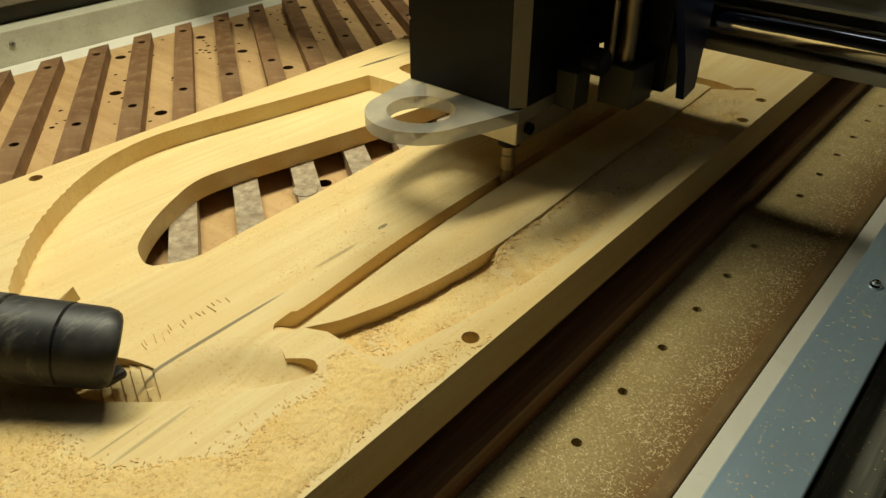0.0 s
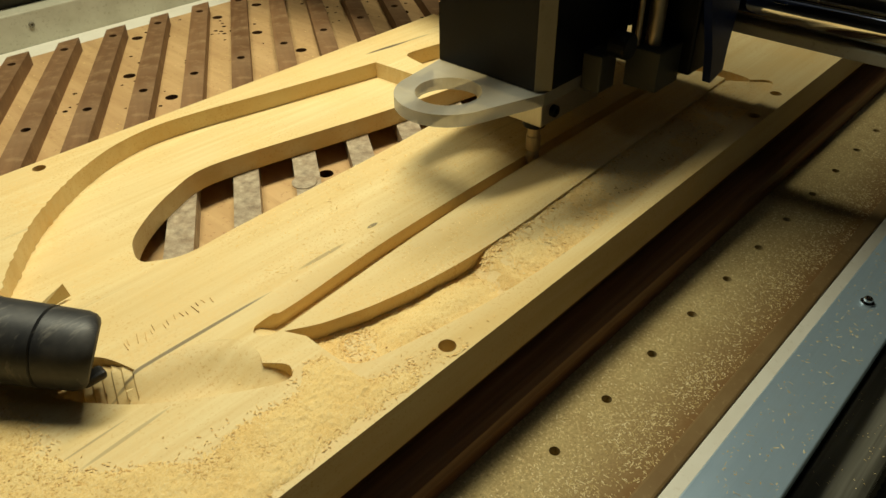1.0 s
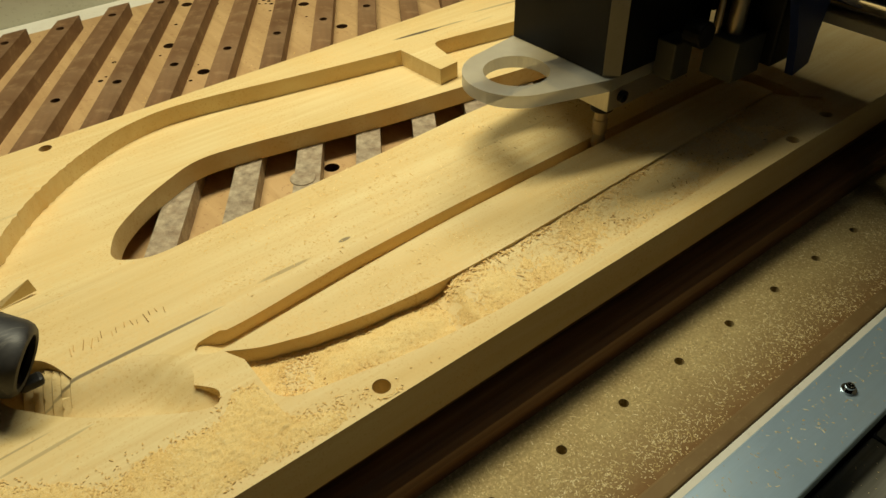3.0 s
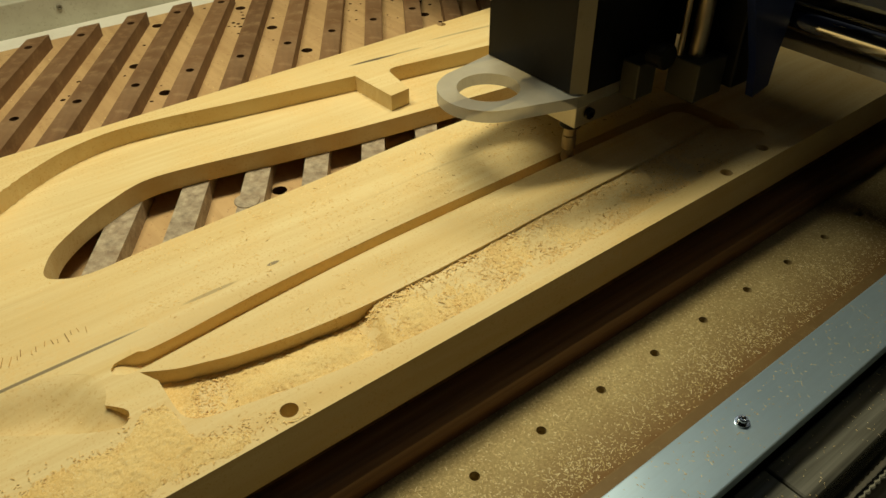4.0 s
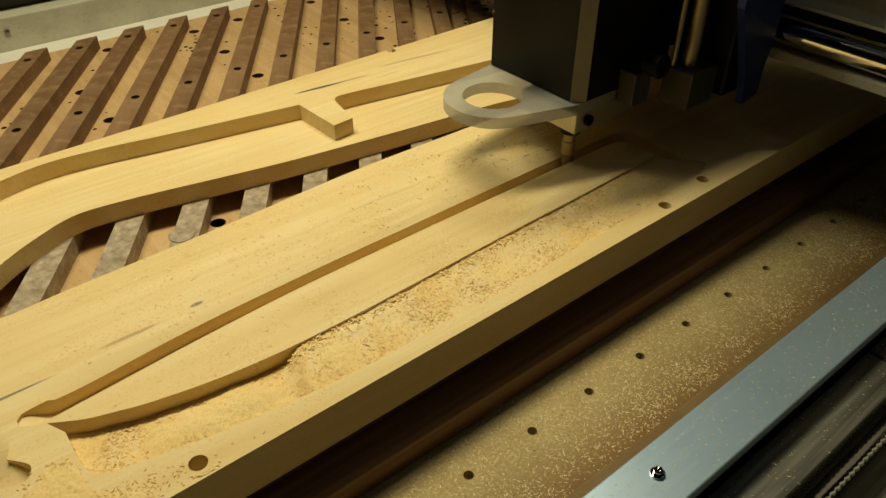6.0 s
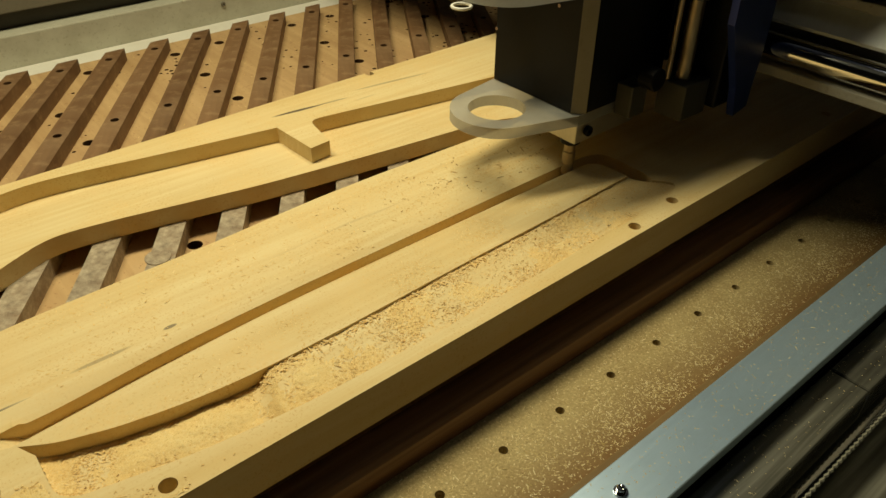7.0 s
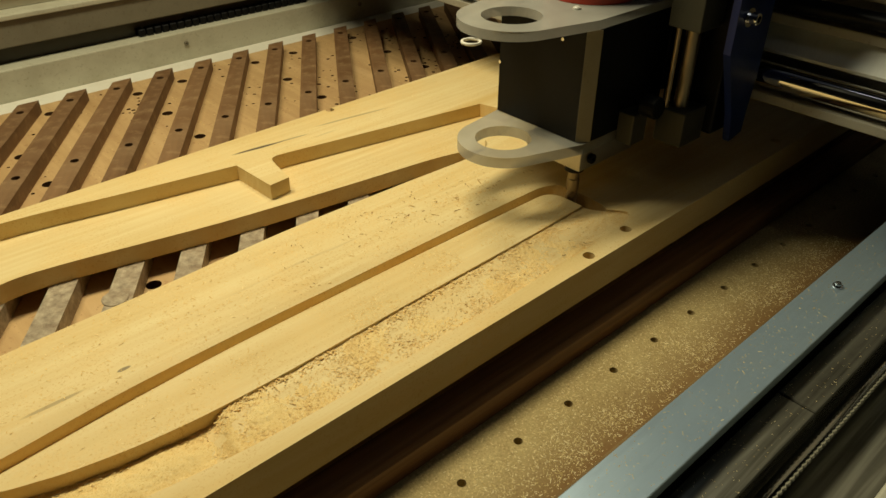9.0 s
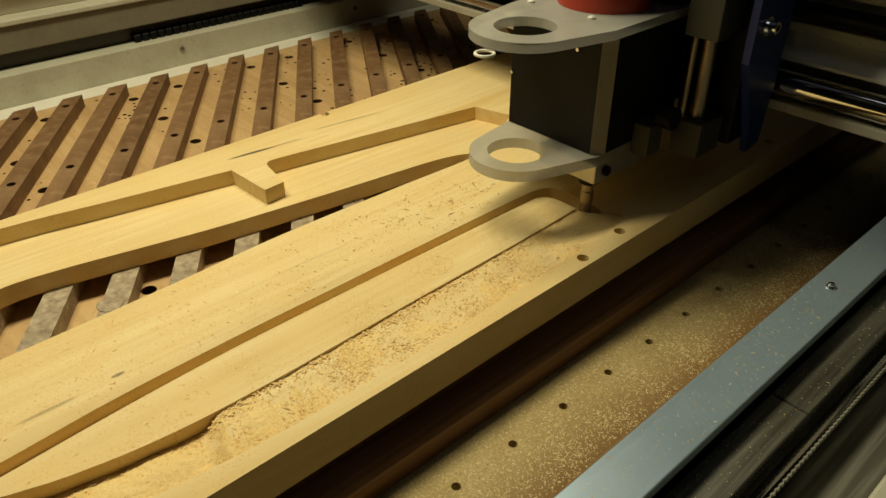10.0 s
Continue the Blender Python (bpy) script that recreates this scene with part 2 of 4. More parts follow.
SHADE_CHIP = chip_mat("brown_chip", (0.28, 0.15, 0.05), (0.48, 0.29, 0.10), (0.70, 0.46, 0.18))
DUST = chip_mat("dust_chip", (0.42, 0.30, 0.11), (0.66, 0.52, 0.25), (0.82, 0.70, 0.42))


# ---- mesh helpers ----
def part(name, bm, material, parent=None, label="", smooth=False):
    me = bpy.data.meshes.new(name)
    bm.normal_update()
    bm.to_mesh(me)
    bm.free()
    me.materials.append(material)
    if smooth:
        for p in me.polygons:
            p.use_smooth = True
        me.set_sharp_from_angle(angle=radians(40))
    ob = new(name, me)
    ob.parent = parent
    return tagged(ob, label)


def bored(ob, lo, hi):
    """Give the walls of holes well inside the bounds a dark brown that paints in their shade."""
    ob.data.materials.append(BORE_SHADE)
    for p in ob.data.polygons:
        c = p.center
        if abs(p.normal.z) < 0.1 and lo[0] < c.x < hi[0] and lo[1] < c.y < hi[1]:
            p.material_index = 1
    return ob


def thing(name, label, category, m=None, group="", kind=""):
    ob = new(name)
    ob.empty_display_size = 0.02
    if m:
        ob.matrix_basis = m
    return tagged(ob, label, category, group, kind)


def box(lo, hi, bevel=0.0, seg=2, bm=None):
    bm = bm or bmesh.new()
    lo, hi = Vector(lo), Vector(hi)
    made = bmesh.ops.create_cube(bm, size=1, matrix=Matrix.Translation((lo + hi) / 2) @ Matrix.Diagonal((*(hi - lo), 1)))["verts"]
    if bevel:
        bmesh.ops.bevel(bm, geom=list({e for v in made for e in v.link_edges}), offset=bevel, segments=seg, affect="EDGES", profile=0.5)
    return bm


def tube(a, b, r, seg=24, r2=None, bevel=0.0, bm=None):
    bm = bm or bmesh.new()
    a, b = Vector(a), Vector(b)
    turn = (b - a).to_track_quat("Z", "Y").to_matrix().to_4x4()
    made = bmesh.ops.create_cone(bm, cap_ends=True, segments=seg, radius1=r, radius2=r if r2 is None else r2, depth=(b - a).length,
                                 matrix=Matrix.Translation((a + b) / 2) @ turn)["verts"]
    if bevel:
        rims = [e for e in {e for v in made for e in v.link_edges} if any(len(f.verts) > 4 for f in e.link_faces)]
        bmesh.ops.bevel(bm, geom=rims, offset=bevel, segments=2, affect="EDGES", profile=0.5)
    return bm


def lathe(axis_from, axis_to, profile, seg=28, capped=True):
    """A turned body along an axis: profile rows are (distance along the axis, radius)."""
    a, b = Vector(axis_from), Vector(axis_to)
    turn = (b - a).to_track_quat("Z", "Y").to_matrix()
    bm = bmesh.new()
    rings = []
    for d, r in profile:
        rings.append([bm.verts.new(a + turn @ Vector((r * math.cos(i * math.tau / seg), r * math.sin(i * math.tau / seg), d))) for i in range(seg)])
    for p, q in zip(rings, rings[1:]):
        for i in range(seg):
            bm.faces.new((p[i], p[(i + 1) % seg], q[(i + 1) % seg], q[i]))
    if capped and profile[0][1] > 1e-5:
        bm.faces.new(rings[0][::-1])
    if capped and profile[-1][1] > 1e-5:
        bm.faces.new(rings[-1])
    return bm


def circle(cx, cy, r, n=20):
    return [(cx + r * math.cos(i * math.tau / n), cy + r * math.sin(i * math.tau / n)) for i in range(n)]


def curve(points, step=0.004, closed=True, sharp=()):
    """A smooth line through a few points; the points numbered in sharp keep their corners."""
    n, out = len(points), []
    for i in range(n if closed else n - 1):
        p0, p1, p2, p3 = (Vector(points[(i + k) % n]) for k in (-1, 0, 1, 2))
        t1 = Vector((0, 0)) if i in sharp else (p2 - p0) / 2
        t2 = Vector((0, 0)) if (i + 1) % n in sharp else (p3 - p1) / 2
        if i in sharp:
            t1 = (p2 - p1) * 0.9
        if (i + 1) % n in sharp:
            t2 = (p2 - p1) * 0.9
        lim = (p2 - p1).length * 1.1
        t1 = t1.normalized() * min(t1.length, lim) if t1.length else t1
        t2 = t2.normalized() * min(t2.length, lim) if t2.length else t2
        k = max(1, round((p2 - p1).length / step))
        for j in range(k):
            s = j / k
            h = (2 * s**3 - 3 * s**2 + 1) * p1 + (s**3 - 2 * s**2 + s) * t1 + (-2 * s**3 + 3 * s**2) * p2 + (s**3 - s**2) * t2
            out.append((h.x, h.y))
    return out


def inside(poly, x, y):
    hit, n = False, len(poly)
    for i in range(n):
        (x1, y1), (x2, y2) = poly[i], poly[i - 1]
        if (y1 > y) != (y2 > y) and x < (x2 - x1) * (y - y1) / (y2 - y1) + x1:
            hit = not hit
    return hit


def relief(outline, regions, heights, bottom, extra=()):
    """A slab cut from above: regions are outlines inside it, later ones lie over earlier ones; heights gives each region's floor
    as a function of x and y, or None where the cut goes through. heights[0] is the uncut top."""
    from mathutils.geometry import delaunay_2d_cdt
    pts, faces = [], []
    for poly in [outline] + regions:
        area = sum(a[0] * b[1] - b[0] * a[1] for a, b in zip(poly, poly[1:] + poly[:1]))
        poly = poly if area > 0 else poly[::-1]
        faces.append(list(range(len(pts), len(pts) + len(poly))))
        pts += [Vector(p) for p in poly]
    pts += [Vector(p) for p in extra]
    vs, _, fs, _, _, origin = delaunay_2d_cdt(pts, [], faces, 1, 1e-6)
    bm = bmesh.new()
    store = {}

    def vert(i, key, z):
        if (i, key) not in store:
            store[i, key] = bm.verts.new((vs[i].x, vs[i].y, z))
        return store[i, key]

    edges = {}
    for f, o in zip(fs, origin):
        if 0 not in o:
            continue
        r = max(o)
        if heights[r] is not None:
            bm.faces.new([vert(i, r, heights[r](vs[i].x, vs[i].y)) for i in f])
            bm.faces.new([vert(i, "b", bottom) for i in reversed(f)])
        for a, b in zip(f, f[1:] + f[:1]):
            edges.setdefault((min(a, b), max(a, b)), []).append((r, a, b))
    for sides in edges.values():
        regs = [s[0] for s in sides]
        if len(sides) == 2 and regs[0] == regs[1]:
            continue
        for k, (r, a, b) in enumerate(sides):
            if heights[r] is None:
                continue
            other = regs[1 - k] if len(sides) == 2 else None
            through_cut = other is None or heights[other] is None
            quad = []
            for i in (a, b):
                top = heights[r](vs[i].x, vs[i].y)
                low = bottom if through_cut else heights[other](vs[i].x, vs[i].y)
                quad.append((i, top, low))
            (i1, t1, l1), (i2, t2, l2) = quad
            if t1 - l1 < 1e-5 and t2 - l2 < 1e-5:
                continue
            w = [bm.verts.new((vs[i].x, vs[i].y, z)) for i, z in ((i1, t1), (i1, l1), (i2, l2), (i2, t2))]
            bm.faces.new(w)
    return bm


def flakes(name, places, size, material, label, category, lift=0.0, curl=0.35):
    """Loose shavings: small bent strips, lying at the given places, joined into one."""
    verts, faces = [], []
    for x, y, z in places:
        length = size * random.uniform(0.4, 1.6) * (2.2 if random.random() < 0.12 else 1)
        width = size * random.uniform(0.25, 0.55)
        q = Matrix.Rotation(random.uniform(0, math.tau), 3, "Z") @ Matrix.Rotation(random.gauss(0, 0.13), 3, "Y") @ Matrix.Rotation(random.gauss(0, 0.2), 3, "X")
        hump = length * random.uniform(-curl, curl)
        k = len(verts)
        z += lift + width * 0.16
        for s in (-0.5, 0.0, 0.5):
            for w in (-0.5, 0.5):
                p = q @ Vector((s * length, w * width, hump * (0.25 - s * s)))
                verts.append((x + p.x, y + p.y, max(z + p.z, z - width * 0.14)))
        for a in (k, k + 2):
            faces.append((a, a + 1, a + 3, a + 2))
    me = bpy.data.meshes.new(name)
    me.from_pydata(verts, [], faces)
    me.materials.append(material)
    return tagged(new(name, me), label, category, kind="stuff")


def smooth(a, b, v):
    v = min(max((v - a) / (b - a), 0.0), 1.0)
    return v * v * (3 - 2 * v)


# ---- the room ----
def room():
    lo, hi, t = (-1.9, -1.9, -0.85), (2.8, 2.3, 2.4), 0.1
    walls = {"wall_west": ((lo[0] - t, lo[1], lo[2]), (lo[0], hi[1], hi[2])), "wall_east": ((hi[0], lo[1], lo[2]), (hi[0] + t, hi[1], hi[2])),
             "wall_south": ((lo[0] - t, lo[1] - t, lo[2]), (hi[0] + t, lo[1], hi[2])), "wall_north": ((lo[0] - t, hi[1], lo[2]), (hi[0] + t, hi[1] + t, hi[2])),
             "floor": ((lo[0] - t, lo[1] - t, lo[2] - t), (hi[0] + t, hi[1] + t, lo[2])), "ceiling": ((lo[0] - t, lo[1] - t, hi[2]), (hi[0] + t, hi[1] + t, hi[2] + t))}
    for name, (a, b) in walls.items():
        tagged(part(name, box(a, b), ROOM), "plain dim plaster of the workshop", "room", kind="structure")


room()

# ---- machine bed ----
X0, X1 = -0.55, 1.15
BED_Z, SLAT_Z, TOP = 0.015, 0.030, 0.060
ANGLE = radians(56.4)


def machine_base():
    base = thing("machine_base", "dull painted base of the router table", "machine frame", kind="structure")
    part("plinth", box((X0 - 0.05, -0.34, -0.84), (X1 + 0.05, 0.95, -0.032), 0.004), OLIVE, base)


def table_strip():
    holes = [circle(0.05 * k, 0.0, 0.0031, 14) for k in range(-6, 20)]
    outline = [(X0, -0.0535), (X1, -0.0535), (X1, 0.030), (X0, 0.030)]
    bm = relief(outline, holes, [lambda x, y: 0.0] + [lambda x, y: -0.02] * len(holes), -0.03)
    tagged(part("table_strip", bm, TABLE), "dusty brown particle board strip with a row of drilled holes", "table", kind="structure")
    lip = box((X0, -0.0545, -0.03), (X1, -0.0445, 0.0022), 0.0015)
    tagged(part("table_edge", lip, EDGE), "dark brown wooden edge strip along the board", "trim", kind="structure")


def bed():
    grid = [(0.146, 0.704), (0.249, 0.696), (0.25, 0.614), (0.249, 0.53), (0.417, 0.70), (0.416, 0.616), (0.415, 0.536), (0.0845, 0.607), (0.086, 0.526),
            (0.0915, 0.297), (0.582, 0.70), (0.582, 0.616), (0.582, 0.534), (0.747, 0.70), (0.747, 0.616), (0.31, 0.70), (0.478, 0.70), (-0.06, 0.255)]
    holes = [circle(x, y, 0.0062, 18) for x, y in grid]
    small = [(random.uniform(0.0, 0.75), random.uniform(0.43, 0.72)) for _ in range(60)]
    small += [(x + random.gauss(0, 0.012), y + random.gauss(0, 0.03)) for x, y in small for _ in range(4)]
    small = [(x, y) for x, y in small if y < 0.73 and all(math.hypot(x - a, y - b) > 0.012 for a, b in grid)]
    small = [p for i, p in enumerate(small) if all(math.dist(p, q) > 0.0065 for q in small[:i])]
    holes += [circle(x, y, random.uniform(0.0011, 0.0028), 8) for x, y in small]
    outline = [(X0, 0.05), (X1, 0.05), (X1, 0.738), (X0, 0.738)]
    bm = relief(outline, holes, [lambda x, y: BED_Z] + [None] * len(holes), -0.03)
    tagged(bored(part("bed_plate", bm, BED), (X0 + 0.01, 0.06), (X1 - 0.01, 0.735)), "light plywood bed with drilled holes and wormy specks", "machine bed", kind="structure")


def front_batten():
    prof = [(0.0262, 0.0), (0.0262, 0.010), (0.0275, 0.0155), (0.0310, 0.0185), (0.0375, 0.0195), (0.0495, 0.0195), (0.0495, -0.028), (0.0305, -0.028), (0.0305, 0.0)]
    bm = bmesh.new()
    ends = [[bm.verts.new((x, y, z)) for y, z in prof] for x in (X0, X1)]
    n = len(prof)
    for i in range(n):
        bm.faces.new((ends[0][i], ends[0][(i + 1) % n], ends[1][(i + 1) % n], ends[1][i]))
    bm.faces.new(ends[0][::-1])
    bm.faces.new(ends[1])
    tagged(part("front_batten", bm, BATTEN), "dark reddish wooden batten along the bed's front edge", "batten", kind="structure")


def slats():
    length, width = 0.79, 0.0192
    skew = width / 2 / math.tan(ANGLE)
    holes = [circle(0, -s, 0.0042, 14) for s in (0.029, 0.224, 0.419, 0.613)]
    outline = [(-width / 2, -length - skew), (width / 2, -length + skew), (width / 2, skew), (-width / 2, -skew)]
    first = None
    for k in range(-5, 15):
        x = 0.1845 + 0.0552 * k
        m = pose(x, 0.7145, 0, 0, 0, math.degrees(ANGLE) - 90)
        if first is None:
            bm = relief(outline, holes, [lambda x, y: SLAT_Z] + [None] * len(holes), BED_Z)
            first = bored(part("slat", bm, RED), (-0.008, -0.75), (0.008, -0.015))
            first.matrix_basis = m
            tagged(first, "red-brown hardwood slat screwed diagonally across the bed", "slat", "diagonal bed slats")
        else:
            copy_thing(first, m)


def plug():
    # a thin disc laid on the slat in place of its round cut end
    bm = lathe((0, -0.5, SLAT_Z), (0, -0.5, 1), [(0, 0.0097), (0.0007, 0.0097), (0.0010, 0.0092), (0.0010, 0.0)], 24)
    ob = part("wooden_plug", bm, RED)
    ob.matrix_basis = pose(0.0562, 0.7775, 0)
    tagged(ob, "round grey wooden disc standing in for a slat's round cut end", "plug")


# ---- the carved board ----
HOLE = curve([(-0.088, 0.259), (-0.078, 0.280), (-0.058, 0.299), (-0.03, 0.316), (0.0, 0.3275), (0.04, 0.3235), (0.10, 0.311), (0.165, 0.298), (0.27, 0.283),
              (0.365, 0.271), (0.40, 0.262), (0.411, 0.250), (0.404, 0.237), (0.38, 0.229), (0.29, 0.231), (0.18, 0.232), (0.08, 0.227), (-0.03, 0.2235),
              (-0.07, 0.2215), (-0.086, 0.228), (-0.0915, 0.243)])
POCKET = curve([(-0.168, 0.245), (-0.154, 0.278), (-0.123, 0.320), (-0.093, 0.348), (-0.062, 0.370), (-0.034, 0.3835), (0.0, 0.390), (0.04, 0.3865), (0.105, 0.374),
                (0.2055, 0.3565), (0.2085, 0.304), (0.2285, 0.306), (0.2345, 0.343), (0.2395, 0.3495), (0.252, 0.3490), (0.30, 0.3415), (0.47, 0.314), (0.482, 0.272), (0.43, 0.250), (0.35, 0.240),
                (0.18, 0.240), (-0.03, 0.231), (-0.07, 0.215), (-0.12, 0.205), (-0.155, 0.215)], sharp={9, 10, 11, 16, 17})
GROOVE = curve([(-0.083, 0.1375), (-0.06, 0.1395), (0.014, 0.1450), (0.08, 0.1474), (0.135, 0.1485), (0.25, 0.1493), (0.365, 0.1495), (0.386, 0.1465), (0.3955, 0.136), (0.396, 0.100),
                (0.392, 0.0865), (0.384, 0.0865), (0.3815, 0.100), (0.3805, 0.126), (0.374, 0.1355), (0.36, 0.1375), (0.225, 0.1380), (0.126, 0.1374), (0.07, 0.1362), (0.009, 0.1325),
                (-0.054, 0.1270), (-0.078, 0.1255), (-0.086, 0.131)], 0.003)
RECESS = curve([(-0.0745, 0.1235), (-0.059, 0.1145), (-0.045, 0.1095), (-0.032, 0.1053), (-0.017, 0.1020), (-0.002, 0.0992), (0.014, 0.0970), (0.035, 0.0952), (0.057, 0.0945),
                (0.10, 0.0947), (0.20, 0.0980), (0.306, 0.1005), (0.3815, 0.1035), (0.3865, 0.094), (0.392, 0.0865), (0.40, 0.070), (0.36, 0.062), (0.28, 0.0590), (0.157, 0.0562),
                (0.10, 0.0560), (0.06, 0.0568), (0.025, 0.0595), (-0.006, 0.0633), (-0.032, 0.0682), (-0.049, 0.0718), (-0.061, 0.0750), (-0.0675, 0.0810), (-0.0690, 0.090),
                (-0.0690, 0.112)], sharp={0, 12, 28})
SCOOP = curve([(-0.0915, 0.0945), (-0.088, 0.1015), (-0.0915, 0.1075), (-0.096, 0.1125), (-0.0925, 0.122), (-0.0945, 0.136), (-0.112, 0.149), (-0.138, 0.155), (-0.153, 0.172),
               (-0.176, 0.170), (-0.170, 0.156), (-0.153, 0.1345), (-0.135, 0.119), (-0.113, 0.1035), (-0.099, 0.0955)], 0.003, sharp={3})
PIT = curve([(-0.1725, 0.160), (-0.154, 0.1365), (-0.1395, 0.1495), (-0.150, 0.176), (-0.170, 0.186)], 0.003, sharp={1, 2})
BOARD = [(-0.45, 0.042), (0.95, 0.0475), (0.95, 0.4205), (-0.45, 0.394)]
DRILLED = [(-0.0255, 0.0535), (0.328, 0.0535), (0.379, 0.058), (-0.087, 0.391), (0.341, 0.4055), (0.62, 0.06)]


def scallop(poly):
    """Chatter marks that the cutter left along the curved end wall."""
    out = []
    for i, (x, y) in enumerate(poly):
        if x < -0.05 and y > 0.262:
            s = 0.0011 * abs(math.sin(i * 1.35)) * smooth(-0.04, -0.09, x) if x < -0.04 else 0
            out.append((x - s, y + s))
        else:
            out.append((x, y))
    return out


def top_height(x, y):
    z = TOP
    if 0.1 < y < 0.225 and x < 0.42:  # the stock between the cuts is slightly rounded over
        z += 0.0012 * math.sin(math.pi * (y - 0.145) / 0.08) if y > 0.145 else 0
        line = 0.1410 + 0.035 * min(max(x, 0.0), 0.16)
        d = max(y - line, 0.0)
        if y > 0.139 and d < 0.016:
            z -= 0.0026 * (1 - d / 0.016) ** 2 * smooth(-0.10, -0.05, x) * (1 - smooth(0.36, 0.40, x))
    return z


def pocket_height(x, y):
    deep = 0.0455
    rise = (1 - smooth(0.205, 0.30, y)) * smooth(-0.02, -0.09, x)
    near = 1 - smooth(0.225, 0.262, y)
    return deep + (TOP - deep) * max(rise, near)


def groove_height(x, y):
    """The groove's floor, which climbs towards the hollow at its start."""
    return 0.0495 + 0.0085 * smooth(-0.068, -0.084, x)


def recess_height(x, y):
    z = 0.0500 + 0.0080 * smooth(0.038, 0.050, x + 0.3 * (0.085 - y))
    heap = 0.0030 * math.exp(-(((x + 0.005) / 0.04) ** 2) - (((y - 0.080) / 0.011) ** 2))
    return min(z + heap + 0.0006 * noise.noise((x * 110, y * 110, 0)), TOP - 0.0006)


SCOOP_BACK = [Vector(p) for p in ((-0.0900, 0.118), (-0.0925, 0.122), (-0.0945, 0.136), (-0.112, 0.149), (-0.138, 0.155), (-0.153, 0.172), (-0.176, 0.170))]


def scoop_height(x, y):
    p, best = Vector((x, y)), 1.0
    for a, b in zip(SCOOP_BACK, SCOOP_BACK[1:]):
        s = min(max((p - a).dot(b - a) / (b - a).length_squared, 0.0), 1.0)
        best = min(best, (p - a - (b - a) * s).length)
    return top_height(x, y) - 0.0105 * smooth(0.0, 0.026, best)


def pit_height(x, y):
    """Terraces left by the cutter's passes."""
    d = (-0.1395 - x) * 0.88 + (0.1495 - y) * -0.35
    return scoop_height(x, y) - 0.0015 * min(int(max(d, 0.0) / 0.0046), 6)


def surface(x, y):
    for poly, h in ((PIT, pit_height), (SCOOP, scoop_height), (RECESS, recess_height), (GROOVE, groove_height)):
        if inside(poly, x, y):
            return h(x, y)
    if inside(HOLE, x, y) or any(math.hypot(x - a, y - b) < 0.0066 for a, b in DRILLED):
        return None
    return pocket_height(x, y) if inside(POCKET, x, y) else top_height(x, y)


def carved_board():
    drilled = [circle(x, y, 0.0047 if i == 0 else 0.0046, 24) for i, (x, y) in enumerate(DRILLED)]
    extra = [(-0.24 + 0.006 * i + 0.001 * (j % 2), 0.05 + 0.006 * j) for i in range(125) for j in range(59)]
    for k in range(1, 7):  # both lips of each terrace in the pit
        for lip in (-0.0003, 0.0003):
            d = 0.0046 * k + lip
            extra += [(-0.1395 - 0.981 * d + 0.0011 * j, 0.1495 + 0.390 * d + 0.00277 * j) for j in range(-9, 14)]
    bm = relief(BOARD, [scallop(POCKET), HOLE, GROOVE, RECESS, SCOOP, PIT] + drilled,
                [top_height, pocket_height, None, groove_height, recess_height, scoop_height, pit_height] + [None] * len(drilled), SLAT_Z, extra)
    bmesh.ops.remove_doubles(bm, verts=bm.verts, dist=1e-6)
    tagged(part("carved_board", bm, WOOD, smooth=True), "thick pale softwood board with milled pockets, groove and holes", "wooden board")


# ---- rails and frames beside the bed ----
def screw(name, m, r=0.0042, h=0.0042, parent=None):
    """A socket head cap screw on a washer, its axis along the local z."""
    ob = new(name)
    ob.empty_display_size = 0.01
    ob.matrix_basis = m
    ob.parent = parent
    part("washer", lathe((0, 0, 0), (0, 0, 1), [(0, r * 1.55), (0.0009, r * 1.55), (0.0009, 0.0)], 20), CHROME, ob)
    part("head", lathe((0, 0, 0.0009), (0, 0, 1), [(0, r), (h - 0.0005, r), (h, r - 0.0005), (h, r * 0.55), (h * 0.45, r * 0.5), (h * 0.45, 0)], 20), CHROME, ob)
    return ob


def front_rail():
    ledge = box((X0, -0.0795, -0.03), (X1, -0.0550, 0.0008), 0.0006)
    tagged(part("ledge", ledge, WHITE), "white painted ledge beside the table", "trim", kind="structure")
    rail = thing("front_rail", "dusty bluish aluminium rail beside the table", "rail", kind="structure")
    part("rail_plate", box((X0, -0.1085, 0.066), (X1, -0.0795, 0.074), 0.0006), ALU, rail)
    part("rail_web", box((X0, -0.1075, -0.03), (X1, -0.0805, 0.0658)), BLACK, rail)
    for x in (-0.145, 0.130, 0.405, 0.68, 0.955):
        tagged(screw("cap_screw", pose(x, -0.0925, 0.074), 0.0022, 0.0026), "small steel socket cap screw on the rail", "screw", "screws along the rail")
    trough = thing("screw_trough", "glossy dark steel cover plates beside the lead screw", "machine cover", kind="structure")
    part("trough_floor", box((X0, -0.29, 0.016), (X1, -0.1088, 0.026), 0.001), GLOSS, trough)
    for k in range(10):
        x = X0 + 0.17 * k
        part("cover_plate", box((x + 0.0005, -0.1325, 0.0265), (x + 0.1695, -0.1090, 0.0583), 0.0008, 1), GLOSS, trough)
    part("trough_side", box((X0, -0.27, 0.0262), (X1, -0.1775, 0.050), 0.002), CREAM, trough)


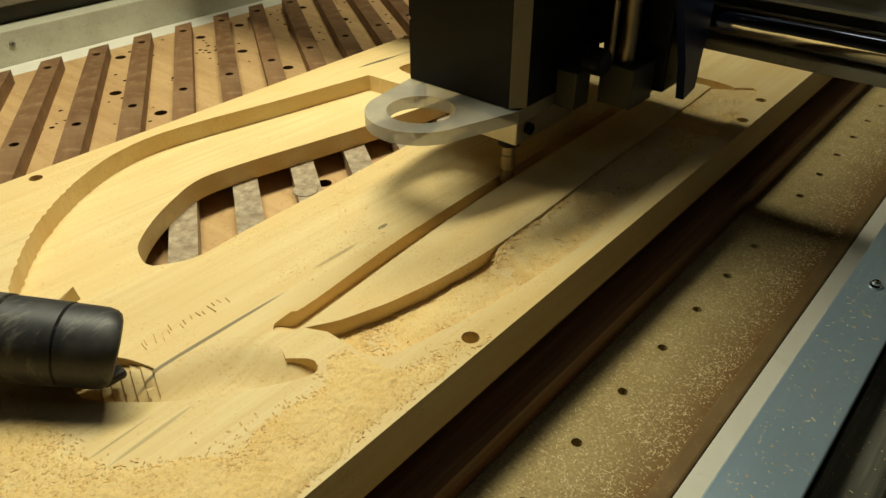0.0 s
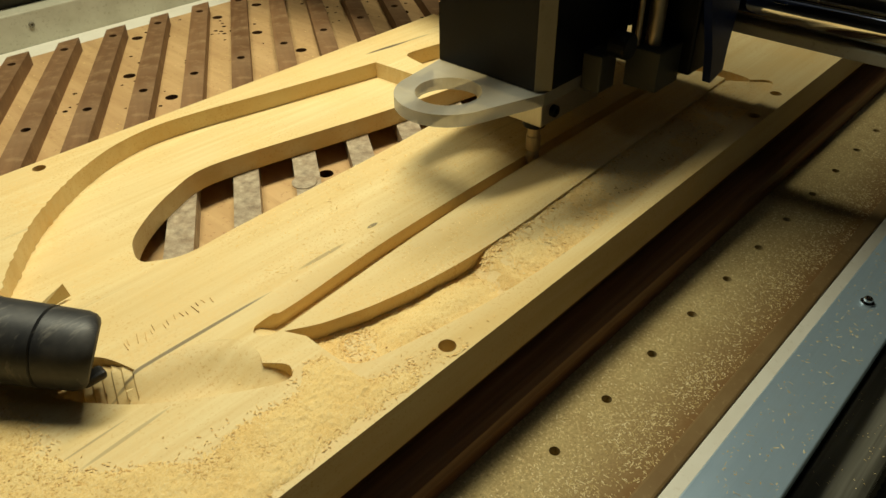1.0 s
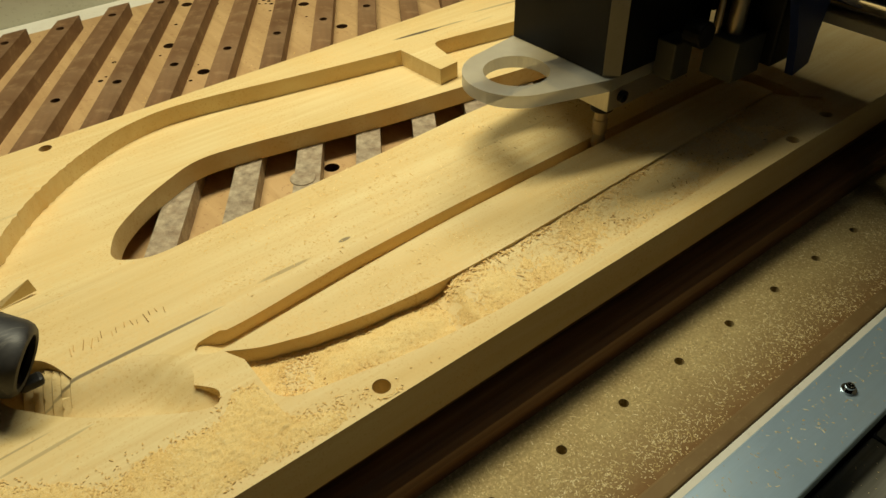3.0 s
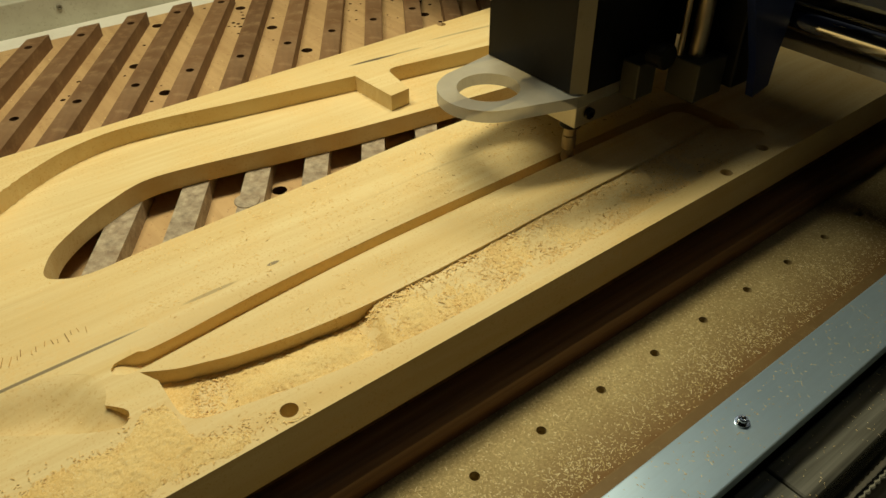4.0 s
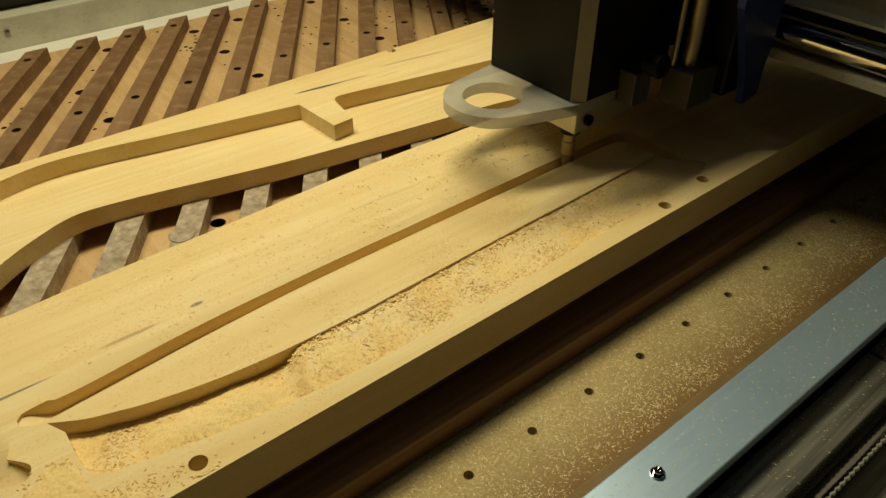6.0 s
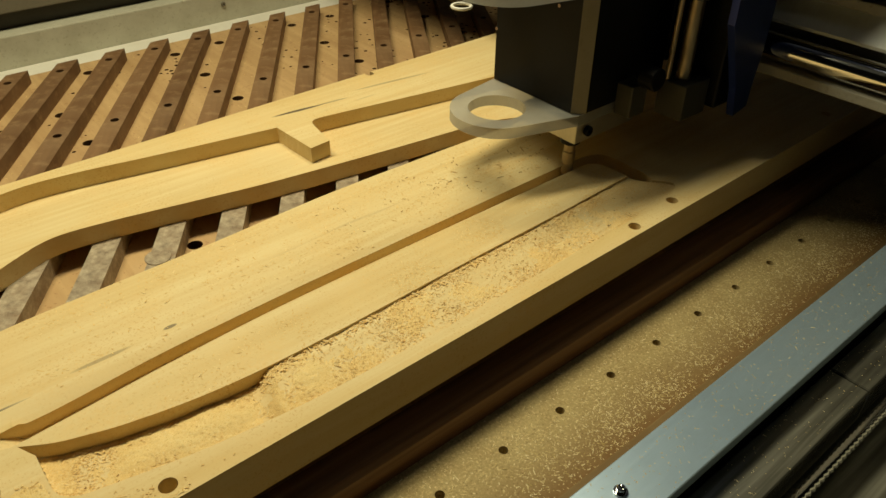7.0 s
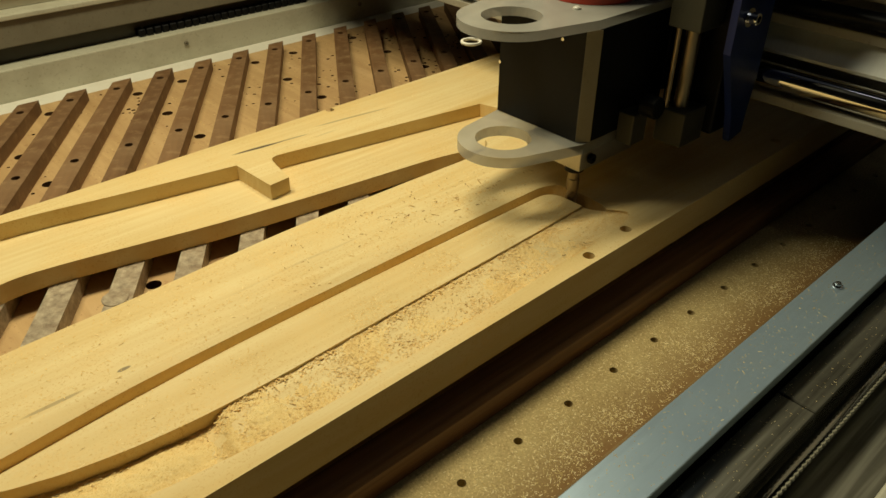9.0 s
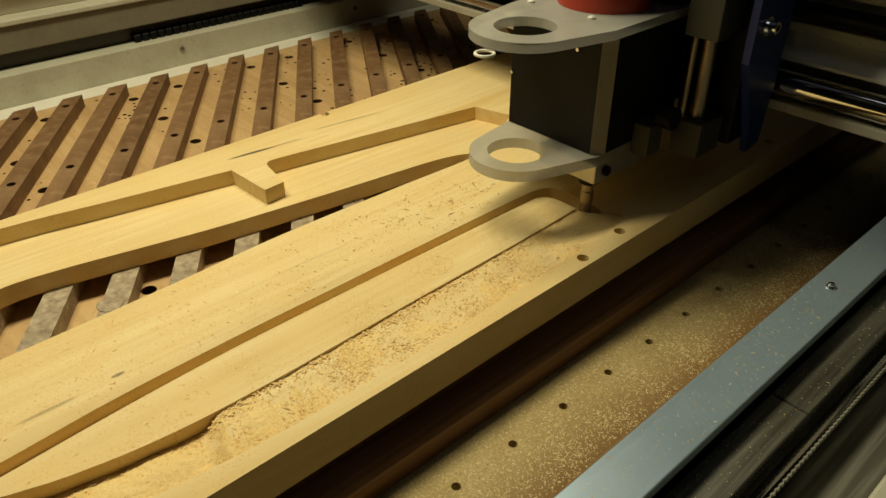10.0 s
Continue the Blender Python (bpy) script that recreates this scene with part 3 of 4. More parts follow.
def lead_screw(name, y, z, r, pitch, label):
    turns = int((X1 - X0) / pitch)
    seg, rows = 10, turns * 2 + 1
    verts, faces = [], []
    for i in range(rows):
        rr = r if i % 2 else r * 0.74
        for j in range(seg):
            a = j * math.tau / seg
            verts.append((X0 + pitch * (i / 2 + j / seg), y + rr * math.cos(a), z + rr * math.sin(a)))
    for i in range(rows - 1):
        for j in range(seg):
            k = (j + 1) % seg
            up = 2 if j == seg - 1 else 0
            if i + 1 + up < rows and i + up < rows:
                faces.append((i * seg + j, (i + 1) * seg + j, (i + 1 + up) * seg + k, (i + up) * seg + k))
    me = bpy.data.meshes.new(name)
    me.from_pydata(verts, [], faces)
    me.materials.append(CHROME)
    for p in me.polygons:
        p.use_smooth = True
    return tagged(new(name, me), label, "lead screw")


def back_frame():
    f = thing("back_frame", "cream painted frame rail behind the bed", "machine frame", kind="structure")
    part("white_ledge", box((X0, 0.7385, -0.03), (X1, 0.7715, 0.0150), 0.0008), WHITE, f, "white painted ledge")
    part("lower_face", box((X0, 0.7720, -0.03), (X1, 0.80, 0.053), 0.0015), CREAM, f)
    part("slot", box((X0, 0.801, 0.0532), (X1, 0.84, 0.074)), DARK, f, "dark slot")
    part("upper_face", box((X0, 0.785, 0.0742), (X1, 0.85, 0.106), 0.0015), OLIVE, f)
    part("upper_lip", box((X0, 0.781, 0.1062), (X1, 0.85, 0.1125), 0.0012), CREAM, f)
    part("guard", box((X0, 0.809, 0.1127), (X1, 0.821, 0.22), 0.0015), ALU_RAW, f, "dull grey metal guard")
    for x in (0.06, 0.355, 0.65):
        part("bolt", lathe((x, 0.7719, 0.038), (x, 0.0, 0.038), [(0, 0.0032), (0.0018, 0.0032), (0.0022, 0.0027), (0.0022, 0.0014), (0.0008, 0.0012), (0.0008, 0)], 16), OLIVE, f)


def energy_chain():
    c = thing("cable_chain", "black plastic cable chain in the frame slot", "cable chain")
    for k in range(24):
        part("link", box((0.30 + 0.011 * k, 0.787, 0.0535), (0.3095 + 0.011 * k, 0.7995, 0.0630), 0.0012, 1), BLACK, c)


# ---- the spindle head, its origin on the cutter's axis ----
def tongue(cx, cy, r_out, r_in, x_end, ya, yb, z0, z1):
    """A plate with a ring at one end that widens to a straight flank at the other."""
    c, n = Vector((cx, cy)), 40
    arc = []
    ends = []
    for tx, ty, side in ((-0.010, yb, 1), (-0.010, ya, -1)):
        d = Vector((tx - cx, ty - cy))
        ends.append(math.atan2(d.y, d.x) + side * math.acos(r_out / d.length))
    a0, a1 = ends[0], ends[1] + math.tau
    for i in range(n + 1):
        a = a0 + (a1 - a0) * i / n
        arc.append((cx + r_out * math.cos(a), cy + r_out * math.sin(a)))
    outline = arc + [(-0.010, ya), (x_end, ya), (x_end, yb), (-0.010, yb)]
    bm = relief(outline, [circle(cx, cy, r_in, 40)], [lambda x, y: z1, None], z0)
    bmesh.ops.remove_doubles(bm, verts=bm.verts, dist=1e-6)
    return bm


def spindle_head():
    h = thing("spindle_head", "black router spindle head with frosted acrylic plates", "router spindle")
    # cutter: a steel shank with two twisted flutes below
    bm = lathe((0, 0, 0.066), (0, 0, 1), [(0, 0.0052), (0.010, 0.0052), (0.011, 0.0046), (0.030, 0.0046)], 20)
    part("shank", bm, STEEL, h, smooth=False)
    bm = bmesh.new()
    rings = []
    for i in range(15):
        z, tw = 0.0498 + 0.0162 * i / 14, i * 0.32
        rings.append([bm.verts.new(((0.0034 + 0.0018 * abs(math.cos(a))) * math.cos(a + tw), (0.0034 + 0.0018 * abs(math.cos(a))) * math.sin(a + tw), z))
                      for a in (j * math.tau / 20 for j in range(20))])
    for p, q in zip(rings, rings[1:]):
        for j in range(20):
            bm.faces.new((p[j], p[(j + 1) % 20], q[(j + 1) % 20], q[j]))
    bm.faces.new(rings[0][::-1])
    part("cutter", bm, STEEL, h, "twisted steel router cutter")
    part("collet", lathe((0, 0, 0.084), (0, 0, 1), [(0, 0.0075), (0.001, 0.0082), (0.008, 0.0082)], 24), BLACK, h)
    clamp = part("clamp_block", box((-0.0085, -0.0115, 0.0885), (0.062, 0.046, 0.1055), 0.0008), ALU_RAW, h, "raw aluminium clamp block")
    part("clamp_screw", lathe((0.004, -0.0116, 0.0975), (0.004, -1, 0.0975), [(0, 0.0042), (0.003, 0.0042), (0.0034, 0.0036), (0.0034, 0.002), (0.001, 0.002), (0.001, 0)], 18), BLACK, clamp)
    part("lower_plate", tongue(-0.048, 0.037, 0.0365, 0.0225, 0.068, -0.0135, 0.080, 0.1058, 0.1145), ACRYLIC, h, "frosted clear acrylic plate with a ring")
    # motor block with a cut corner
    bm = bmesh.new()
    plan = [(-0.0125, -0.0070), (-0.0035, -0.0145), (0.070, -0.0145), (0.070, 0.079), (-0.0125, 0.079)]
    low, high = ([bm.verts.new((x, y, z)) for x, y in plan] for z in (0.1148, 0.2045))
    for i in range(5):
        bm.faces.new((low[i], low[(i + 1) % 5], high[(i + 1) % 5], high[i]))
    bm.faces.new(low[::-1])
    bm.faces.new(high)
    bmesh.ops.bevel(bm, geom=bm.edges[:], offset=0.0006, segments=1, affect="EDGES")
    body = part("motor_block", bm, BLACK, h)
    bm = bmesh.new()
    a, b = Vector((-0.0128, -0.0074)), Vector((-0.0038, -0.0149))
    n = Vector((-0.66, -0.75)) * 0.0006
    vs = [bm.verts.new((p.x + n.x, p.y + n.y, z)) for z in (0.1155, 0.2038) for p in (a, b)] + [bm.verts.new((p.x, p.y, z)) for z in (0.1155, 0.2038) for p in (a, b)]
    for q in ((0, 1, 3, 2), (0, 4, 5, 1), (2, 3, 7, 6), (0, 2, 6, 4), (1, 5, 7, 3)):
        bm.faces.new([vs[i] for i in q])
    part("corner_strip", bm, STRIP, body, "dull aluminium corner strip")
    for y, z in ((0.014, 0.192), (0.0775, 0.158)):
        part("screw", lathe((-0.0124, y, z), (-1, y, z), [(0, 0.0016), (0.001, 0.0014), (0.001, 0)], 10), CHROME, body)
    upper = part("upper_plate", tongue(-0.048, 0.035, 0.0400, 0.0225, 0.085, -0.0155, 0.083, 0.2050, 0.2120), ACRYLIC, h, "frosted clear acrylic plate with a ring")
    for x, y in ((0.0, 0.014), (0.0, 0.073)):
        part("screw", lathe((x, y, 0.2120), (x, y, 1), [(0, 0.0032), (0.0012, 0.0030), (0.0020, 0.0018), (0.0022, 0)], 16), SILVER, upper)
    # the unseen upper length is added so the shadow reaches the table
    part("motor", lathe((0.043, 0.036, 0.2122), (0.043, 0.036, 1), [(0, 0.036), (0.03, 0.036), (0.032, 0.034), (0.33, 0.034), (0.335, 0.030), (0.34, 0.0)], 40), REDP, h, "red painted spindle motor", True)
    # small wire eye under the upper plate
    bm = bmesh.new()
    ring = [[bm.verts.new((-0.093 + (0.0065 + 0.0011 * math.cos(v)) * math.cos(u), 0.030 + (0.0065 + 0.0011 * math.cos(v)) * math.sin(u), 0.2032 + 0.0011 * math.sin(v)))
             for v in (k * math.tau / 8 for k in range(8))] for u in (i * math.tau / 20 for i in range(20))]
    for i in range(20):
        for k in range(8):
            bm.faces.new((ring[i][k], ring[(i + 1) % 20][k], ring[(i + 1) % 20][(k + 1) % 8], ring[i][(k + 1) % 8]))
    part("wire_eye", bm, WHITE, h, "small white ring", True)
    # slide on the right of the motor
    part("bearing_block", box((0.068, -0.052, 0.1000), (0.100, -0.026, 0.129), 0.001), DARK, h)
    part("small_block", box((0.030, -0.030, 0.106), (0.049, -0.0148, 0.132), 0.001), DARK, h)
    part("knob", lathe((0.042, -0.0305, 0.139), (0.042, -1, 0.139), [(0, 0.009), (0.012, 0.009), (0.013, 0.008), (0.013, 0)], 20), BLACK, h)
    part("guide_rod", tube((0.082, -0.038, 0.129), (0.082, -0.038, 0.195), 0.0058, 24), STEEL, h, "dull steel guide rod", True)
    part("guide_rod", tube((0.072, -0.031, 0.129), (0.072, -0.031, 0.195), 0.0022, 16), STEEL, h, "thin steel guide rod", True)
    part("rod_block", box((0.066, -0.052, 0.195), (0.098, -0.024, 0.262), 0.001), DARK, h)
    # two unseen blocks added to stop lamp light leaking between carriage and gantry
    part("slide_body", box((0.0995, -0.0085, 0.130), (0.1385, 0.145, 0.56), 0.001), BLACK, h)
    part("slide_bridge", box((0.1265, -0.060, 0.320), (0.190, 0.145, 0.56), 0.001), BLACK, h)
    # carriage, widened and raised out of view to block more of the lamp
    part("carriage", box((0.072, -0.008, 0.118), (0.099, 0.145, 0.56), 0.002), BLACK, h)
    part("carriage_side", box((0.100, -0.060, 0.105), (0.126, -0.009, 0.56), 0.002), BLACK, h)
    bm = bmesh.new()
    plan = [(0.074, 0.56), (0.134, 0.56), (0.134, 0.150), (0.130, 0.125), (0.129, 0.104), (0.111, 0.100), (0.105, 0.125), (0.081, 0.18)]
    pair = [[bm.verts.new((x, y, z)) for x, z in plan] for y in (-0.072, -0.066)]
    for i in range(8):
        bm.faces.new((pair[0][i], pair[1][i], pair[1][(i + 1) % 8], pair[0][(i + 1) % 8]))
    bm.faces.new(pair[0])
    bm.faces.new(pair[1][::-1])
    plate = part("blue_plate", bm, BLUE, h, "dark blue anodised side plate")
    screw("plate_bolt", pose(0.097, -0.0722, 0.206, 90, 0, 0), 0.0046, 0.007, plate)
    return h


# ---- the gantry beam, which moves along the board only ----
def prism_y(plan, y0, y1):
    """A bar along y whose cross-section is given by x and z."""
    bm = bmesh.new()
    a, b = ([bm.verts.new((x, y, z)) for x, z in plan] for y in (y0, y1))
    n = len(plan)
    for i in range(n):
        bm.faces.new((a[i], b[i], b[(i + 1) % n], a[(i + 1) % n]))
    bm.faces.new(a)
    bm.faces.new(b[::-1])
    bmesh.ops.recalc_face_normals(bm, faces=bm.faces)
    return bm


def gantry():
    g = thing("gantry", "grey metal gantry beam with a polished steel shaft", "gantry")
    part("shaft", tube((0.150, -0.32, 0.1495), (0.150, 0.88, 0.1495), 0.0105, 32), CHROME, g, "polished steel shaft", True)
    part("collar", tube((0.150, -0.115, 0.1495), (0.150, -0.106, 0.1495), 0.0112, 32), ACRYLIC, g, "clear collar", True)
    part("lower_bar", box((0.142, -0.32, 0.1285), (0.176, 0.88, 0.1365), 0.001), BEAM, g)
    # the web's unseen top is raised to shade the board past the gantry
    part("beam_web", box((0.176, -0.32, 0.1285), (0.196, 0.88, 0.40), 0.001), BEAM, g)
    part("bright_strip", prism_y([(0.1600, 0.1640), (0.1758, 0.1640), (0.1758, 0.1855), (0.1742, 0.1855), (0.1600, 0.1665)], -0.32, 0.88), ALU_BAR, g, "bright aluminium strip")
    part("rib", box((0.166, -0.32, 0.186), (0.1758, 0.88, 0.194), 0.001), BEAM, g)
    part("shaft", tube((0.162, -0.32, 0.2055), (0.162, 0.88, 0.2055), 0.0065, 24), BLACK, g, "", True)
    part("rib", box((0.166, -0.32, 0.217), (0.1758, 0.88, 0.226), 0.001), BEAM, g)
    bm = bmesh.new()
    for k in range(90):
        tube((0.162, -0.32 + 0.0042 * k, 0.2365), (0.162, -0.3178 + 0.0042 * k, 0.2365), 0.0085, 12, bm=bm)
    part("spring_hose", bm, BEAM, g, "ribbed grey hose")
    for y0, y1 in ((-0.335, -0.315), (0.875, 0.895)):
        part("end_plate", box((0.125, y0, 0.075), (0.20, y1, 0.37), 0.002), BLACK, g)
    return g


# ---- the vacuum hose end that lies on the board ----
def vacuum_hose():
    v = thing("vacuum_hose", "scuffed black rubber vacuum hose lying on the board", "hose")
    r = 0.0188
    nose = Vector((-0.1545, 0.1570, 0.0797))
    d = Vector((-0.61, 0.78, 0.11)).normalized()
    prof = [(0.005, r - 0.0062), (0.001, r - 0.0058), (0.0, r - 0.0046), (0.0008, r - 0.0026), (0.0028, r - 0.0010), (0.0065, r), (0.020, r + 0.0004), (0.0208, r - 0.0005), (0.0216, r + 0.0006), (0.048, r + 0.001),
            (0.0488, r + 0.0002), (0.0496, r + 0.0014), (0.09, r + 0.0015), (0.30, r + 0.002)]
    cut = Vector((-0.78, 0.42, 0.46)).normalized()  # the worn end is cut at a slant

    def slanted(bm):
        for p in bm.verts:
            along = (p.co - nose).dot(d)
            q = p.co - nose - d * along
            p.co -= d * (0.75 * q.dot(cut) / d.dot(cut) * (1 - smooth(0.0, 0.02, along)))
        return bm

    part("cuff", slanted(lathe(nose, nose + d, prof, 40, False)), RUBBER, v, "", True)
    prof = [(0.0035, r - 0.0060), (0.06, r - 0.0060), (0.06, 0.0)]
    part("bore", slanted(lathe(nose, nose + d, prof, 32, False)), BLACK, v)
    low = nose + d * 0.012 + Vector((0.004, -0.003, -r - 0.0008))
    part("lug", box(low - Vector((0.006, 0.004, 0.002)), low + Vector((0.006, 0.004, 0.0030)), 0.002), RUBBER, v)


def splinter():
    bm = bmesh.new()
    a = [bm.verts.new(p) for p in ((-0.158, 0.2325, 0.0), (-0.136, 0.236, 0.0), (-0.1385, 0.2385, 0.0), (-0.1375, 0.2368, 0.009), (-0.157, 0.2345, 0.003))]
    for f in ((0, 1, 3, 4), (1, 2, 3), (2, 0, 4, 3), (0, 2, 1)):
        bm.faces.new([a[i] for i in f])
    ob = part("splinter", bm, WOOD)
    ob.matrix_basis = pose(0, 0, TOP - 0.0012)
    tagged(ob, "small upright wooden splinter beside the hose", "wood chip")


machine_base()
table_strip()
bed()
front_batten()
slats()
plug()
carved_board()
front_rail()
lead_screw("lead_screw", -0.139, 0.044, 0.0048, 0.0046, "polished threaded lead screw beside the rail")
lead_screw("lead_screw", 0.800, 0.150, 0.007, 0.004, "threaded lead screw behind the bed")
back_frame()
energy_chain()
HEAD, GANTRY = spindle_head(), gantry()
vacuum_hose()
splinter()


# ---- loose chips and dust ----
def scatter(n, x0, x1, y0, y1, keep):
    out, tries = [], 0
    while len(out) < n and tries < n * 12:
        tries += 1
        x, y = random.uniform(x0, x1), random.uniform(y0, y1)
        if random.random() < keep(x, y):
            z = surface(x, y)
            if z is not None:
                out.append((x, y, z))
    return out


def patchy(x, y, f=28.0):
    return min(max(0.5 + 1.4 * noise.noise((x * f, y * f, 3.7)), 0.0), 1.0)


def near_front(x, y):
    blown = smooth(0.03, 0.012, abs(y - 0.125 - 0.2 * (x + 0.18)) if x < -0.12 else 0.05)
    return (0.35 + 0.65 * patchy(x, y)) * (1 - blown) * (1 - smooth(-0.06, 0.02, x)) * (1 - smooth(0.115, 0.135, y))


def in_recess(x, y):
    if not inside(RECESS, x, y):
        return 0.0
    return (0.2 + 0.8 * patchy(x, y, 45)) * (1.0 if x < 0.06 else 0.75)


def on_rib(x, y):
    return patchy(x, y, 35) * smooth(-0.05, 0.12, x) * (1 - smooth(0.36, 0.39, x)) * (0.25 + smooth(0.135, 0.11, y))


def on_stock(x, y):
    if y < 0.152:
        return 0.0
    heap = math.exp(-(((x - 0.30) / 0.05) ** 2) - (((y - 0.182) / 0.014) ** 2))
    return 0.06 + 0.95 * heap * patchy(x, y, 60) + 0.16 * patchy(x, y, 30)


def powder(name, x0, x1, y0, y1, thick, label, step=0.0011):
    """A sheet of fine sawdust on the board, lumpy and running out thin at its edges."""
    nx, ny = int((x1 - x0) / step), int((y1 - y0) / step)
    verts, faces, at = [], [], {}
    for i in range(nx + 1):
        for j in range(ny + 1):
            x, y = x0 + i * step, y0 + j * step
            z = surface(x, y)
            if z is None:
                continue
            t = thick(x, y) * (0.85 + 0.3 * noise.noise((x * 330, y * 330, 2.0)))
            lump = 0.5 + 0.25 * noise.noise((x * 70, y * 70, 1.0)) + 0.14 * noise.noise((x * 520, y * 520, 5.0)) + 0.22 * random.uniform(-1, 1)
            lift = t * 0.0023 * (0.35 + lump) - 0.0006
            if lift > -0.0005:
                at[i, j] = (len(verts), z)
                verts.append((x + random.uniform(-0.3, 0.3) * step, y + random.uniform(-0.3, 0.3) * step, z + lift))
    for (i, j), (k, z) in at.items():
        ring = [at.get(c) for c in ((i + 1, j), (i + 1, j + 1), (i, j + 1))]
        if None not in ring and max(abs(r[1] - z) for r in ring) < 0.002:
            faces.append((k, *(r[0] for r in ring)))
    me = bpy.data.meshes.new(name)
    me.from_pydata(verts, [], faces)
    me.materials.append(SAWDUST)
    for p in me.polygons:
        p.use_smooth = True
    return tagged(new(name, me), label, "sawdust", kind="stuff")


HEAP_EDGE = ((-0.32, 0.150), (-0.215, 0.143), (-0.19, 0.128), (-0.172, 0.112), (-0.154, 0.098), (-0.13, 0.098), (-0.10, 0.092), (-0.085, 0.105), (-0.0715, 0.100), (-0.0690, 0.074), (-0.045, 0.066), (0.03, 0.050))


def heap(x, y):
    for (xa, ya), (xb, yb) in zip(HEAP_EDGE, HEAP_EDGE[1:]):
        if xa <= x <= xb:
            edge = ya + (yb - ya) * (x - xa) / (xb - xa)
            wobble = 0.006 * noise.noise((x * 60, y * 60, 9.0))
            front = smooth(0.0, 0.020, edge + wobble - y) * smooth(0.043, 0.052, y + wobble)
            side = smooth(-0.183, -0.197, x + wobble) * smooth(0.205, 0.185, y + wobble)
            return max(front, side) * (0.55 + 0.45 * patchy(x, y, 24)) * (1 - smooth(-0.03, 0.02, x))
    return 0.0


def recess_bed(x, y):
    if not inside(RECESS, x, y):
        return 0.0
    return (0.35 + 0.5 * patchy(x, y, 40)) * (1.0 - 0.45 * smooth(0.05, 0.10, x)) * (1 - smooth(0.33, 0.39, x))


powder("sawdust_heap", -0.30, 0.03, 0.045, 0.205, heap, "fine golden sawdust heaped over the board's front")
powder("sawdust_heap", -0.07, 0.40, 0.055, 0.125, recess_bed, "fine sawdust packed in the recess", 0.0012)
flakes("wood_chips", scatter(10000, -0.28, 0.02, 0.046, 0.19, lambda x, y: 0.95 * heap(x, y) + 0.004 * near_front(x, y)), 0.0011, CHIP, "heaped pale wood chips blown over the board", "wood chips", lift=0.0004)
flakes("wood_chips", scatter(8000, -0.08, 0.40, 0.056, 0.125, in_recess), 0.00095, CHIP, "curled wood shavings lying in the recess", "wood chips", lift=0.0004)
flakes("wood_chips", scatter(2600, -0.04, 0.40, 0.09, 0.145, on_rib), 0.0011, CHIP, "wood chips sprinkled on the narrow rib", "wood chips")
flakes("wood_chips", scatter(1300, -0.05, 0.42, 0.15, 0.226, on_stock), 0.0014, CHIP, "loose wood chips on the rounded middle of the board", "wood chips")
flakes("wood_chips", scatter(420, -0.2, 0.48, 0.2, 0.40, lambda x, y: 0.25 + 0.6 * smooth(0.30, 0.24, y)), 0.0012, CHIP, "a few fine chips on the board", "wood chips")

flakes("wood_chips", scatter(260, -0.07, 0.36, 0.058, 0.10, in_recess), 0.0019, SHADE_CHIP, "larger brown chips in the recess", "wood chips")
flakes("wood_chips", scatter(150, 0.12, 0.40, 0.156, 0.215, on_stock), 0.0019, SHADE_CHIP, "larger brown chips on the board's middle", "wood chips")
flakes("wood_chips", scatter(40, -0.28, -0.02, 0.05, 0.18, heap), 0.0010, SHADE_CHIP, "brown flecks among the blown chips", "wood chips")

# a ridge of stringy shavings along the foot of the recess wall
ridge = []
while len(ridge) < 420:
    x = random.uniform(-0.06, 0.34)
    wall = max(y for y in (0.085 + 0.0005 * k for k in range(80)) if y < 0.0952 or inside(RECESS, x, y))
    y = wall - abs(random.gauss(0, 0.0025)) - 0.001
    ridge.append((x, y, recess_height(x, y) + random.uniform(0, 0.0012)))
flakes("wood_shavings", ridge, 0.0019, CHIP, "stringy shavings along the recess wall", "wood shavings", curl=0.6)


